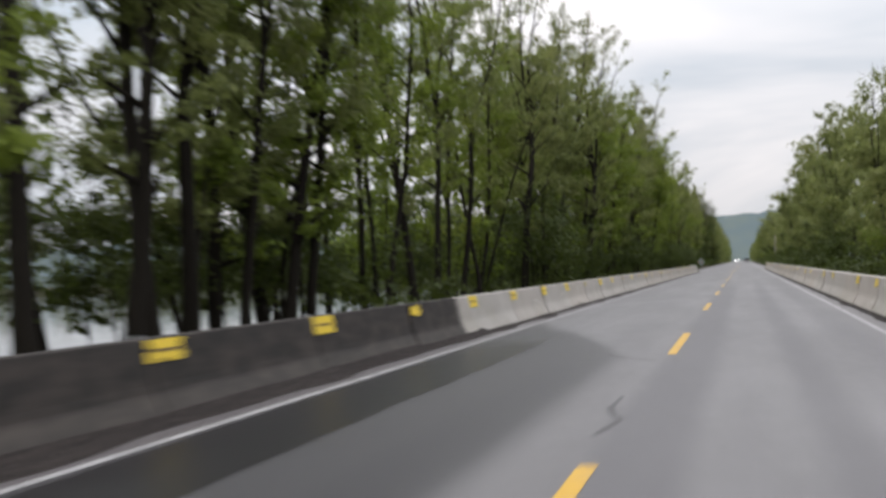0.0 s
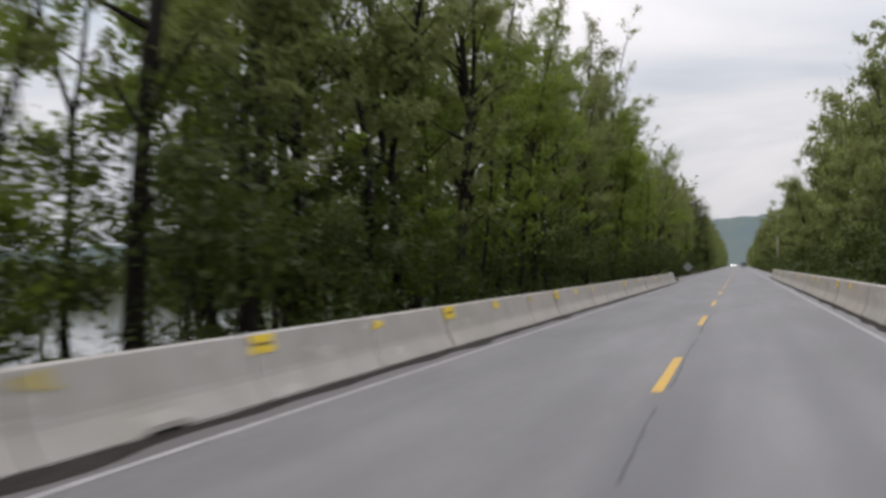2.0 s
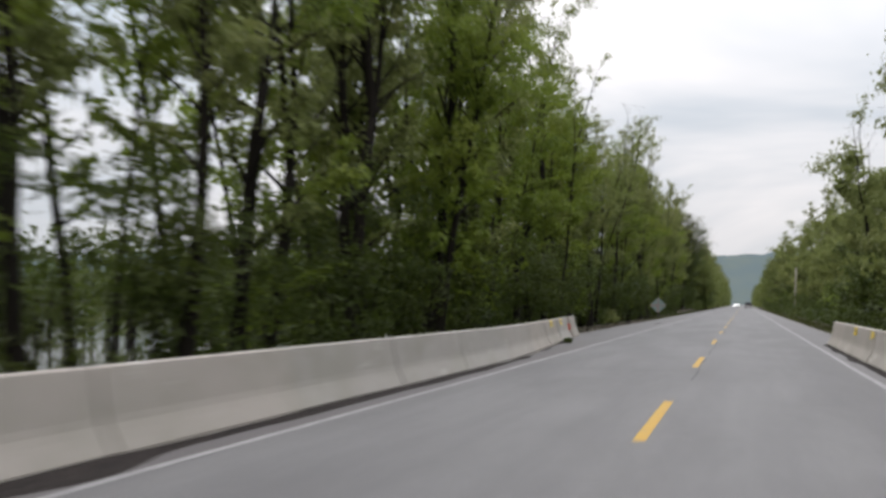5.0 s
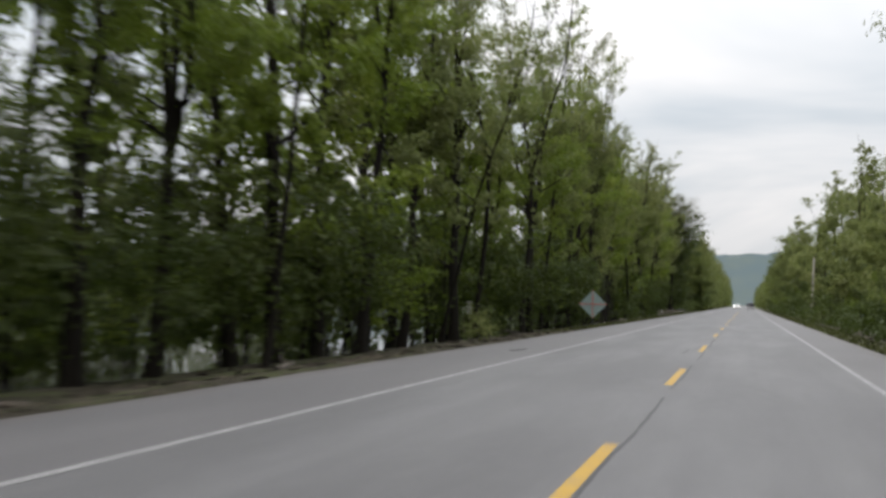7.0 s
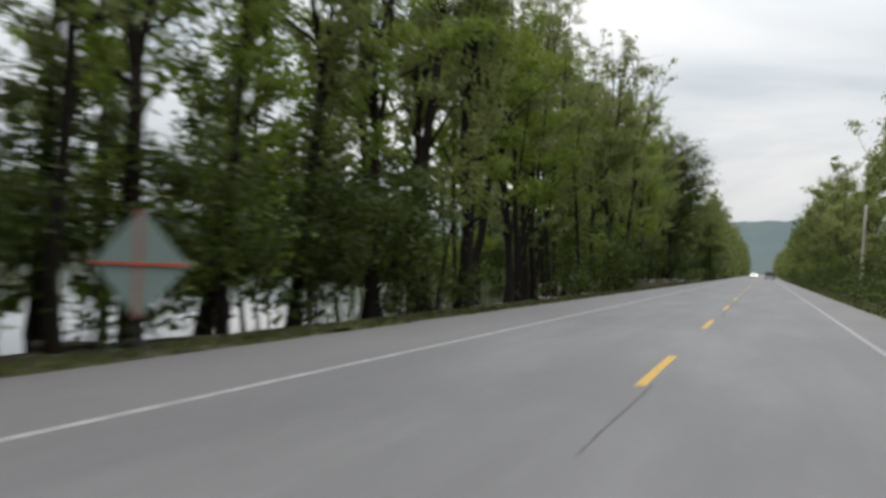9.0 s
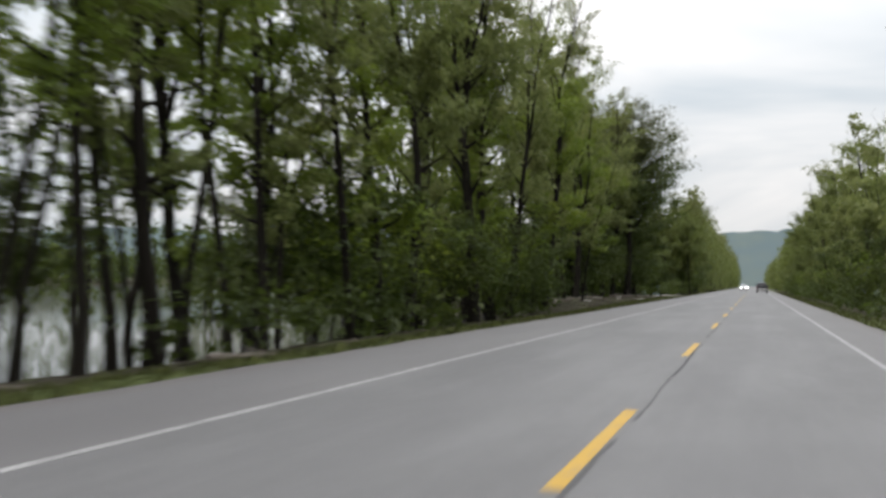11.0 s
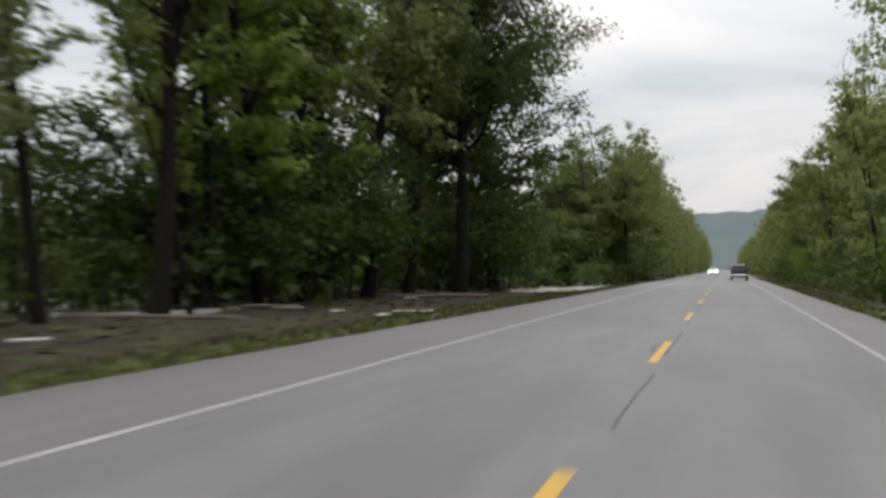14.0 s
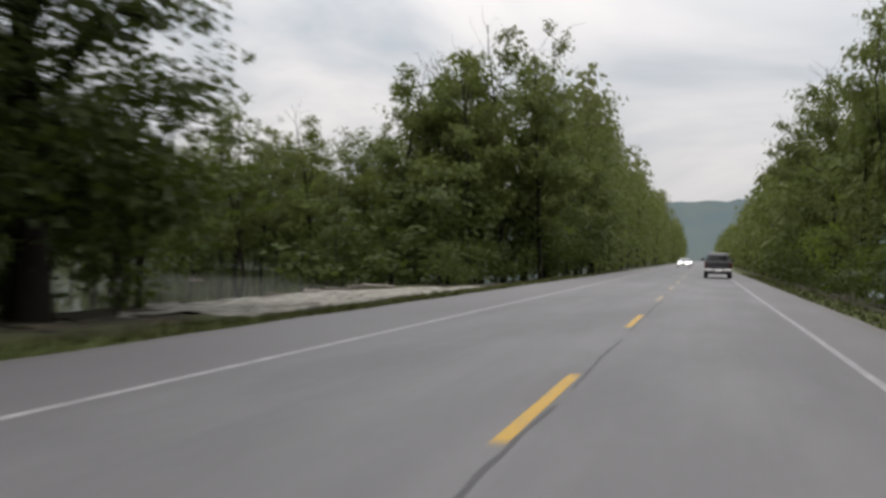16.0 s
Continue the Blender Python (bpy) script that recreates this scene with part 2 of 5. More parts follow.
def soil():
    n = Nodes("bank_soil_and_grass", 0.95, spec=0.15)
    x, y = n.axis(0), n.axis(1)
    clump, fine, litter = n.noise(0.7, 5, 0.62), n.noise(22, 4, 0.7), n.noise(5, 5, 0.7, (1, 1.4, 1))
    earth = n.mix(litter, (0.018, 0.015, 0.010), (0.060, 0.050, 0.034))
    earth = n.mix(n.math("MULTIPLY", n.step(fine, 0.58, 0.74), 0.4), earth, (0.09, 0.078, 0.058))
    green = n.mix(fine, (0.038, 0.054, 0.015), (0.10, 0.118, 0.038))
    # grass keeps to the verges beside the pavement
    off = n.math("SUBTRACT", n.math("ABSOLUTE", n.math("ADD", x, 0.55)), 5.5)
    verge = n.math("SUBTRACT", 1.0, n.step(n.math("MULTIPLY_ADD", clump, -2.2, off), 0.4, 1.4))
    tuft = n.math("MULTIPLY", n.step(n.noise(0.8, 5, 0.65), 0.47, 0.64), 0.6)
    n.colour(n.mix(n.math("MAXIMUM", n.math("MULTIPLY", verge, n.step(y, 186.0, 206.0)), tuft), earth, green))
    n.bump(n.math("MULTIPLY_ADD", fine, 0.5, litter), 0.8, 0.05)
    return n.m


def flood():
    n = Nodes("flood_water", 0.06, spec=1.0)
    murk = n.noise(0.05, 3, 0.5)
    n.colour(n.mix(murk, (0.09, 0.09, 0.083), (0.13, 0.129, 0.118)))
    ripple = n.math("MULTIPLY_ADD", n.noise(2.4, 3, 0.55, (1, 0.6, 1)), 0.6, n.noise(0.5, 3, 0.5))
    # the wind only reaches the open water beyond the trees
    open_ = n.math("MULTIPLY_ADD", n.step(n.axis(0), -30.0, -90.0), 0.7, 0.3)
    n.bump(n.math("MULTIPLY", ripple, open_), 0.26, 0.08)
    return n.m


def plain(name, colour, rough=0.6, metal=0.0, vary=0.25, scale=6.0, coat=0.0):
    n = Nodes(name, rough, metal)
    f = n.noise(scale, 4, 0.6, world=False)
    n.colour(n.mix(n.math("MULTIPLY", f, vary * 2), colour, tuple(v * 0.55 for v in colour)))
    n.gloss(n.math("MULTIPLY_ADD", n.noise(scale * 4, 3, world=False), 0.15, max(0.02, rough - 0.07)))
    n.b.inputs["Coat Weight"].default_value = coat
    return n.m


def litter(name, dark, light, scale):
    n = Nodes(name, 0.95, spec=0.2)
    f = n.noise(scale, 5, 0.7)
    n.colour(n.mix(n.step(f, 0.38, 0.68), dark, light))
    n.bump(f, 0.8, 0.03)
    return n.m


def hill_cover():
    n = Nodes("hazed_wooded_hill", 1.0, spec=0.0)
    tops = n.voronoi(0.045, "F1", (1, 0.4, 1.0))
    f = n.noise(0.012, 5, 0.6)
    # distance haze is mixed into the forest greens as blue-grey
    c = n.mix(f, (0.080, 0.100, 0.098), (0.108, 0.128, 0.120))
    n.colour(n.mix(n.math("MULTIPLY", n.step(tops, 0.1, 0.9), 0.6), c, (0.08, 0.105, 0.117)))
    return n.m


def glow(name, colour, power):
    n = Nodes(name, 0.2)
    n.colour(colour)
    n.put(colour, n.b.inputs["Emission Color"])
    n.b.inputs["Emission Strength"].default_value = power
    return n.m


def glass(name, colour):
    n = Nodes(name, 0.05, spec=0.6)
    n.colour(n.mix(n.noise(2, 2, world=False), colour, tuple(v * 0.7 for v in colour)))
    n.b.inputs["Coat Weight"].default_value = 0.6
    return n.m


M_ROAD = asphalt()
M_YELLOW = paint("worn_yellow_paint", (0.43, 0.25, 0.02), 0.55)
M_WHITE = paint("worn_white_paint", (0.40, 0.387, 0.38), 0.44)
M_OLDYELLOW = paint("rubbed_yellow_paint", (0.36, 0.25, 0.08), 0.46)
M_FADED = paint("faded_white_paint", (0.31, 0.30, 0.30), 0.46)
M_TAR = plain("crack_sealant", (0.056, 0.053, 0.055), 0.7)
M_CONC = concrete("cast_concrete")
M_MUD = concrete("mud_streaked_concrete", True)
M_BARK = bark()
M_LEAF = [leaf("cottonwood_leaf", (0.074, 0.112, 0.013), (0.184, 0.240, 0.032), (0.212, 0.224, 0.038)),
          # greyed a little: the farther trees' haze is put into this green
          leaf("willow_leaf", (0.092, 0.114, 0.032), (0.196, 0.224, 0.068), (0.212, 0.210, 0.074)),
          # the lower storey's shade is put into this leaf: a darkened green
          leaf("shaded_leaf", (0.026, 0.040, 0.007), (0.066, 0.090, 0.016), (0.078, 0.084, 0.020))]
# shade of the farther woods put into a darker copy of the greens
M_LEAF.append(leaf("darkened_leaf", (0.058, 0.076, 0.018), (0.138, 0.164, 0.040), (0.156, 0.158, 0.046)))
M_SOIL = soil()
M_WATER = flood()
M_HILL = hill_cover()
M_TWIG = litter("mixed_bank_litter", (0.018, 0.014, 0.010), (0.105, 0.088, 0.064), 1.3)
M_SILT = litter("pale_dried_silt", (0.11, 0.102, 0.084), (0.29, 0.276, 0.24), 2.2)
M_DIRT_SHADE = litter("dirt_and_foot_shade", (0.008, 0.006, 0.006), (0.042, 0.034, 0.03), 16)
M_GRASS = litter("verge_grass", (0.034, 0.041, 0.011), (0.090, 0.096, 0.03), 3)
M_TAB = plain("yellow_reflector_sheet", (0.66, 0.47, 0.025), 0.45, vary=0.2, scale=12)
M_TABFADED = plain("faded_yellow_stain", (0.36, 0.30, 0.12), 0.8, vary=0.4, scale=14)
M_TABDARK = plain("weathered_dark_print", (0.15, 0.09, 0.02), 0.6)
M_DEADWOOD = plain("bleached_driftwood", (0.25, 0.22, 0.185), 0.85, vary=0.35, scale=5)
M_DARKWOOD = plain("wet_driftwood", (0.09, 0.07, 0.052), 0.7, vary=0.35, scale=5)
M_PLANK = plain("white_painted_board", (0.62, 0.61, 0.58), 0.6, vary=0.25, scale=3)
M_POLE = plain("weathered_utility_pole", (0.32, 0.29, 0.25), 0.85, vary=0.3, scale=4)
M_CLOTH = plain("grey_sign_fabric", (0.175, 0.235, 0.225), 0.75, vary=0.15, scale=3)
M_RIB = plain("orange_sign_rib", (0.42, 0.08, 0.05), 0.5)
M_STEEL = plain("galvanised_steel", (0.42, 0.42, 0.42), 0.4, 0.8)
M_TRUCK = plain("charcoal_car_paint", (0.028, 0.026, 0.030), 0.35, 0.3, coat=0.6)
M_CARWHITE = plain("white_car_paint", (0.75, 0.75, 0.74), 0.35, vary=0.05, coat=0.6)
M_CHROME = plain("chrome", (0.75, 0.74, 0.74), 0.18, 1.0, vary=0.1)
M_RUBBER = plain("tyre_rubber", (0.018, 0.018, 0.018), 0.85)
M_DARKGLASS = glass("dark_car_glass", (0.012, 0.013, 0.015))
M_TAIL = plain("red_tail_lens", (0.075, 0.008, 0.01), 0.25, coat=0.5)
M_LAMP = glow("lit_headlight", (1.0, 0.98, 0.95), 9.0)


# ---- mesh helpers ----
def mesh_of(name, verts, faces, material, smooth=False):
    me = bpy.data.meshes.new(name)
    me.from_pydata([tuple(map(float, v)) for v in verts], [], [tuple(map(int, f)) for f in faces])
    me.materials.append(material)
    if smooth:
        me.polygons.foreach_set("use_smooth", [True] * len(me.polygons))
    me.update()
    return me


def part(name, data, parent=None, label="", place=None):
    """Links a mesh (or a bmesh with its material) as one object, under a parent if there is one."""
    if isinstance(data, tuple):
        bm, material = data
        me = bpy.data.meshes.new(name)
        bm.to_mesh(me)
        bm.free()
        me.materials.append(material)
        data = me
    ob = new(name, data)
    if parent is not None:
        ob.parent = parent
    if place is not None:
        ob.matrix_basis = place
    if label:
        tagged(ob, label)
    return ob


def thing(name, label, category, group="", place=None, kind=""):
    ob = new(name)
    ob.empty_display_size = 0.2
    if place is not None:
        ob.matrix_basis = place
    return tagged(ob, label, category, group, kind)


def box(sx, sy, sz, at=(0, 0, 0), bevel=0.0, turn=None):
    bm = bmesh.new()
    bmesh.ops.create_cube(bm, size=1)
    bmesh.ops.scale(bm, vec=(sx, sy, sz), verts=bm.verts)
    if bevel:
        bmesh.ops.bevel(bm, geom=list(bm.edges), offset=bevel, segments=2, affect="EDGES", profile=0.5)
    if turn is not None:
        bmesh.ops.transform(bm, matrix=turn, verts=bm.verts)
    bmesh.ops.translate(bm, vec=at, verts=bm.verts)
    return bm


def extrude_profile(points, x0, x1, bevel=0.0, axis="x"):
    """A closed outline of (y, z) points drawn out from x0 to x1."""
    bm = bmesh.new()
    a = [bm.verts.new((x0, p, q)) for p, q in points]
    b = [bm.verts.new((x1, p, q)) for p, q in points]
    n = len(points)
    bm.faces.new(a)
    bm.faces.new(b[::-1])
    for i in range(n):
        j = (i + 1) % n
        bm.faces.new((a[j], a[i], b[i], b[j]))
    bmesh.ops.recalc_face_normals(bm, faces=bm.faces)
    if bevel:
        bmesh.ops.bevel(bm, geom=list(bm.edges), offset=bevel, segments=2, affect="EDGES", profile=0.5)
    if axis == "y":
        bmesh.ops.transform(bm, matrix=Matrix.Rotation(radians(90), 4, "Z"), verts=bm.verts)
    return bm


def tube(path, radii, sides=7, base=0):
    """Vertices and faces of a tube along a path with a radius at each point."""
    path = np.asarray(path, float)
    rings, n = [], len(path)
    for i in range(n):
        d = path[min(i + 1, n - 1)] - path[max(i - 1, 0)]
        d = d / (np.linalg.norm(d) + 1e-9)
        u = np.cross(d, (0.31, 0.95, 0.02) if abs(d[2]) > 0.7 else (0, 0, 1.0))
        u /= np.linalg.norm(u) + 1e-9
        w = np.cross(d, u)
        a = np.arange(sides) * 2 * math.pi / sides
        rings.append(path[i] + radii[i] * (np.cos(a)[:, None] * u + np.sin(a)[:, None] * w))
    verts = np.concatenate(rings)
    faces = []
    for i in range(n - 1):
        for k in range(sides):
            m = (k + 1) % sides
            faces.append((base + i * sides + k, base + i * sides + m, base + (i + 1) * sides + m, base + (i + 1) * sides + k))
    faces.append(tuple(base + (n - 1) * sides + k for k in range(sides)))
    return verts, faces


def leaves(centres, size, rng, droop=0.25, facing=None):
    """A pointed, three-cornered leaf or spray of leaves at each centre; most turn their faces to the light, the way facing says."""
    n = len(centres)
    if facing is None:
        facing = rng.normal(size=(n, 3))
    d = rng.normal(size=(n, 3)) - (0, 0, droop)
    s = np.cross(facing, d)
    s /= np.linalg.norm(s, axis=1)[:, None] + 1e-6
    d = np.cross(s, facing)
    d /= np.linalg.norm(d, axis=1)[:, None] + 1e-6
    ln = np.reshape(size, (-1, 1)) * rng.uniform(0.6, 1.35, (n, 1))
    wd = ln * rng.uniform(0.45, 0.75, (n, 1))
    v = np.stack([centres - d * ln * 0.5 - s * wd * 0.5, centres - d * ln * rng.uniform(-0.1, 0.35, (n, 1)) + s * wd, centres + d * ln * 0.55], 1)
    return v.reshape(-1, 3), np.arange(3 * n).reshape(-1, 3)


def quads_mesh(name, verts, faces, material):
    me = bpy.data.meshes.new(name)
    me.vertices.add(len(verts))
    me.vertices.foreach_set("co", np.asarray(verts, np.float32).ravel())
    me.loops.add(faces.size)
    me.loops.foreach_set("vertex_index", faces.ravel().astype(np.int32))
    me.polygons.add(len(faces))
    me.polygons.foreach_set("loop_start", np.arange(0, faces.size, faces.shape[1], dtype=np.int32))
    me.materials.append(material)
    me.update(calc_edges=True)
    return me


# ---- ground, road and water ----
START, FAR = -30.0, 1500.0
LEFT_EDGE, RIGHT_EDGE = -6.15, 5.0
WATER_LEVEL = -0.92


def along(profile, x):
    """The height at x on a cross-section given as (distance, height) points."""
    for (a, b), (c, d) in zip(profile, profile[1:]):
        if x <= c:
            return b + (d - b) * max(0.0, x - a) / (c - a)
    return profile[-1][1]


def ease(t):
    t = min(1.0, max(0.0, t))
    return t * t * (3 - 2 * t)


SLOPE = [(6.3, -0.05), (7.4, -0.13), (9.0, -0.42), (11.5, -0.66), (13.6, -0.92), (17, -1.25), (28, -1.7), (60, -2.4), (158, -1.6), (165, 0.2), (700, 0.6), (4000, 0.6)]
LEVEL_BANK = [(6.3, -0.05), (7.4, -0.12), (9.0, -0.17), (13, -0.1), (18, -0.06), (22, -0.3), (27, -1.1), (34, -1.8), (60, -2.4), (158, -1.6), (165, 0.2), (700, 0.6), (4000, 0.6)]
SILT_BANK = [(6.3, -0.05), (7.4, -0.16), (8.6, -0.32), (12, -0.46), (15.5, -0.62), (17.5, -1.0), (22, -1.4), (60, -2.4), (158, -1.6), (165, 0.2), (700, 0.6), (4000, 0.6)]
RIGHT_SLOPE = [(5.05, -0.05), (6.3, -0.15), (8.0, -0.5), (10.5, -0.8), (14, -0.98), (30, -1.3), (90, -1.5), (120, 0.3), (4000, 0.6)]


def ground_height(x, y):
    if x < 0:
        x = -x
        bank, silt = ease((y - 282) / 20) * (1 - ease((y - 346) / 8)), ease((y - 346) / 8) * (1 - ease((y - 384) / 14))
        z = along(SLOPE, x) * (1 - bank - silt) + along(LEVEL_BANK, x) * bank + along(SILT_BANK, x) * silt
        start = 6.3
    else:
        z, start = along(RIGHT_SLOPE, x), 5.05
    if x <= start:
        return -0.06
    amp = min(0.13, 0.05 * max(0.0, x - 6.6))
    return z + amp * noise.noise((x * 0.35, y * 0.3, 2.0)) + amp * 0.5 * noise.noise((x * 1.3, y * 1.1, 7.0))


gx = [-4000, -1500, -700, -300, -165, -158, -120, -80, -60, -45, -34, -28, -24, -21] + [-19 + 0.8 * i for i in range(15)] + [-6.9, -6.3, -4, 0, 4, 5.05, 5.6, 6.3] + [7.1 + 0.8 * i for i in range(11)] + [17, 20, 25, 30, 45, 70, 90, 120, 300, 1000, 4000]
gy = [-600, -200, -90] + [-40 + 1.6 * i for i in range(300)] + [450, 480, 520, 580, 660, 760, 900, 1200, 1800, 2600, 4200]
gv = [(x, y, ground_height(x, y)) for y in gy for x in gx]
gf = [(j * len(gx) + i, j * len(gx) + i + 1, (j + 1) * len(gx) + i + 1, (j + 1) * len(gx) + i) for j in range(len(gy) - 1) for i in range(len(gx) - 1)]
ground = tagged(new("ground", mesh_of("ground", gv, gf, M_SOIL, True)), "muddy flooded roadside ground with grass verges", "ground", kind="structure")

wv = [(-163, -160, WATER_LEVEL), (118, -160, WATER_LEVEL), (118, 1225, WATER_LEVEL), (-163, 1225, WATER_LEVEL)]
tagged(new("water", mesh_of("water", wv, [(0, 1, 2, 3)], M_WATER)), "still brown flood water among the trees", "water", kind="structure")

# the carriageway: a crowned slab with ragged edges
rows_y = [START + 1.5 * i for i in range(340)] + [490 + 25 * i for i in range(29)]
rv, rf = [], []
for y in rows_y:
    le = LEFT_EDGE + 0.10 * noise.noise((0.0, y * 0.45, 3.3)) + 0.06 * noise.noise((0, y * 1.7, 1))
    ri = RIGHT_EDGE + 0.10 * noise.noise((5.0, y * 0.4, 9.3))
    rv += [(le - 0.12, y, -0.16), (le, y, -0.012), (-3.7, y, 0.0), (0, y, 0.012), (3.4, y, 0.0), (ri, y, -0.012), (ri + 0.12, y, -0.16)]
for j in range(len(rows_y) - 1):
    for i in range(6):
        rf.append((j * 7 + i, j * 7 + i + 1, j * 7 + i + 8, j * 7 + i + 7))
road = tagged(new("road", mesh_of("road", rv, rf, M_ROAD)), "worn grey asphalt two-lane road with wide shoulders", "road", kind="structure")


def road_z(x):
    return 0.012 * (1 - abs(x) / 3.6) if abs(x) < 3.6 else 0.0


def strip(name, xs_left, xs_right, ys, material, lift, parent, label=""):
    """A thin painted strip on the road between two edge lines."""
    v = []
    for a, b, y in zip(xs_left, xs_right, ys):
        v += [(a, y, road_z(a) + lift), (b, y, road_z(b) + lift)]
    f = [(2 * i, 2 * i + 1, 2 * i + 3, 2 * i + 2) for i in range(len(ys) - 1)]
    return part(name, mesh_of(name, v, f, material), parent, label)


ys = [START + 2.5 * i for i in range(420)]
for x, first, last, half, material in ((-3.67, START, 120, 0.055, M_FADED), (-3.67, 120, 2000, 0.057, M_WHITE), (3.30, START, 2000, 0.057, M_FADED)):
    run = [y for y in ys if first <= y <= last]
    wob = [0.02 * noise.noise((x, y * 0.2, 4.4)) for y in run]
    strip("edge_line", [x - half + w for w in wob], [x + half + w for w in wob], run, material, 0.004, road, "faded white edge line")

SHIFT = {0: -.2, 1: -.19, 2: .58, 5: .32, 6: -.64, 7: .16, 10: -.24, 11: .33, 12: .43, 13: -.43, 14: -.8, 15: .18, 20: .32, 21: .48, 23: .29, 25: -.19, 26: -.35}
for k in range(-2, 70):
    y = 12.19 * k + SHIFT.get(k, 0.0)
    seg = [y + 4.24 * i / 6 for i in range(7)]
    strip("dash", [-0.065 + 0.008 * noise.noise((q, 1, 1)) for q in seg], [0.065 + 0.008 * noise.noise((q, 5, 1)) for q in seg], seg, M_YELLOW if k < 30 else M_OLDYELLOW, 0.004, road)


def crack(points, width, seed, wander=0.05):
    """A wandering line of poured sealant."""
    rng = random.Random(seed)
    fine = []
    for (x0, y0), (x1, y1) in zip(points, points[1:]):
        n = max(2, int(math.hypot(x1 - x0, y1 - y0) / 0.3))
        fine += [(x0 + (x1 - x0) * i / n, y0 + (y1 - y0) * i / n) for i in range(n)]
    fine.append(points[-1])
    v = []
    for i, (x, y) in enumerate(fine):
        a, b = fine[max(0, i - 1)], fine[min(len(fine) - 1, i + 1)]
        dx, dy = b[0] - a[0], b[1] - a[1]
        ln = math.hypot(dx, dy) + 1e-6
        w = width * rng.uniform(0.55, 1.3) / 2
        x, y = x + wander * noise.noise((x * 2, y * 1.5, seed)), y + wander * noise.noise((x * 2, y * 2, seed + 9))
        for s in (-1, 1):
            px, py = x - s * dy / ln * w, y + s * dx / ln * w
            v.append((px, py, road_z(px) + 0.003))
    f = [(2 * i, 2 * i + 1, 2 * i + 3, 2 * i + 2) for i in range(len(fine) - 1)]
    part("sealed_crack", mesh_of("sealed_crack", v, f, M_TAR), road, "dark sealed crack")


# the joint beside the dashes has opened and been sealed in stretches
rng_c = random.Random(31)
for k, (a, b) in enumerate(((44, 66), (118, 138), (146, 196), (214, 246), (240, 292), (286, 330), (336, 372))):
    y = a
    while y < b:
        end = min(b, y + rng_c.uniform(4, 11))
        crack([(0.11 + 0.02 * math.sin(q * 0.9 + k), q) for q in np.arange(y, end, 0.9)], rng_c.uniform(0.03, 0.052), 20 + k, 0.022)
        y = end + rng_c.uniform(0.3, 2.2)
crack([(-0.12, 5.2), (-0.02, 6.0), (-0.2, 6.7), (-0.16, 7.5)], 0.07, 3)
crack([(-0.95, 12.2), (-0.66, 11.6), (-0.1, 11.1)], 0.06, 4)
crack([(-1.95, 34.1), (-1.3, 34.85), (-0.4, 34.9)], 0.05, 5)
crack([(-2.75, 180.5), (-2.0, 180.45), (-1.2, 180.1), (-0.5, 179.97), (0.1, 179.8), (0.46, 179.82)], 0.09, 6)
crack([(-0.42, 168.6), (-0.36, 170.0), (-0.34, 170.8), (-0.1, 171.4)], 0.07, 7)
crack([(-0.12, 306.4), (-0.18, 307.2), (-0.16, 307.9), (0.05, 308.6)], 0.06, 8)
crack([(-2.5, 120.5), (-0.9, 120.3), (0.4, 120.6)], 0.05, 9)
crack([(-3.3, 288.6), (0.0, 288.2)], 0.05, 10)
crack([(-3.5, 221), (-0.1, 221.5)], 0.05, 12)

# ---- concrete barriers ----
PITCH, LONG = 3.81, 3.77


def barrier_mesh(name, material, slot=None):
    """A cast safety-shape barrier, 0.81 m high, 3.8 m long, with slightly rounded arrises and, on some, an open drain slot in the foot."""
    prof = [(-0.305, 0.0), (-0.305, 0.08), (-0.217, 0.25), (-0.186, 0.315), (-0.165, 0.385), (-0.085, 0.80), (-0.07, 0.815), (0.07, 0.815), (0.085, 0.80), (0.165, 0.385), (0.186, 0.315), (0.217, 0.25), (0.305, 0.08), (0.305, 0.0)]
    n_along = 20
    v, f = [], []
    for i in range(n_along + 1):
        t = i / n_along
        y = (t - 0.5) * LONG
        end = 0.985 if i in (0, n_along) else 1.0
        for px, pz in prof:
            wob = 0.004 * noise.noise((px * 5, y * 2.0, pz * 4))
            drain = 0.085 if slot and slot[0] < y < slot[1] and pz < 0.09 else 0.0
            v.append((px * end + wob, y, pz * (0.995 if end < 1 else 1) + wob if pz > 0.1 else min(pz, 0.06) + drain if drain else pz))
    m = len(prof)
    for i in range(n_along):
        for k in range(m):
            j = (k + 1) % m
            f.append((i * m + k, i * m + j, (i + 1) * m + j, (i + 1) * m + k))
    f.append(tuple(range(m - 1, -1, -1)))
    f.append(tuple(n_along * m + k for k in range(m)))
    return mesh_of(name, v, f, material)


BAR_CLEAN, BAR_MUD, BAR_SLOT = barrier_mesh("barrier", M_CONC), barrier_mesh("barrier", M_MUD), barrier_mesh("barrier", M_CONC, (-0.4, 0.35))


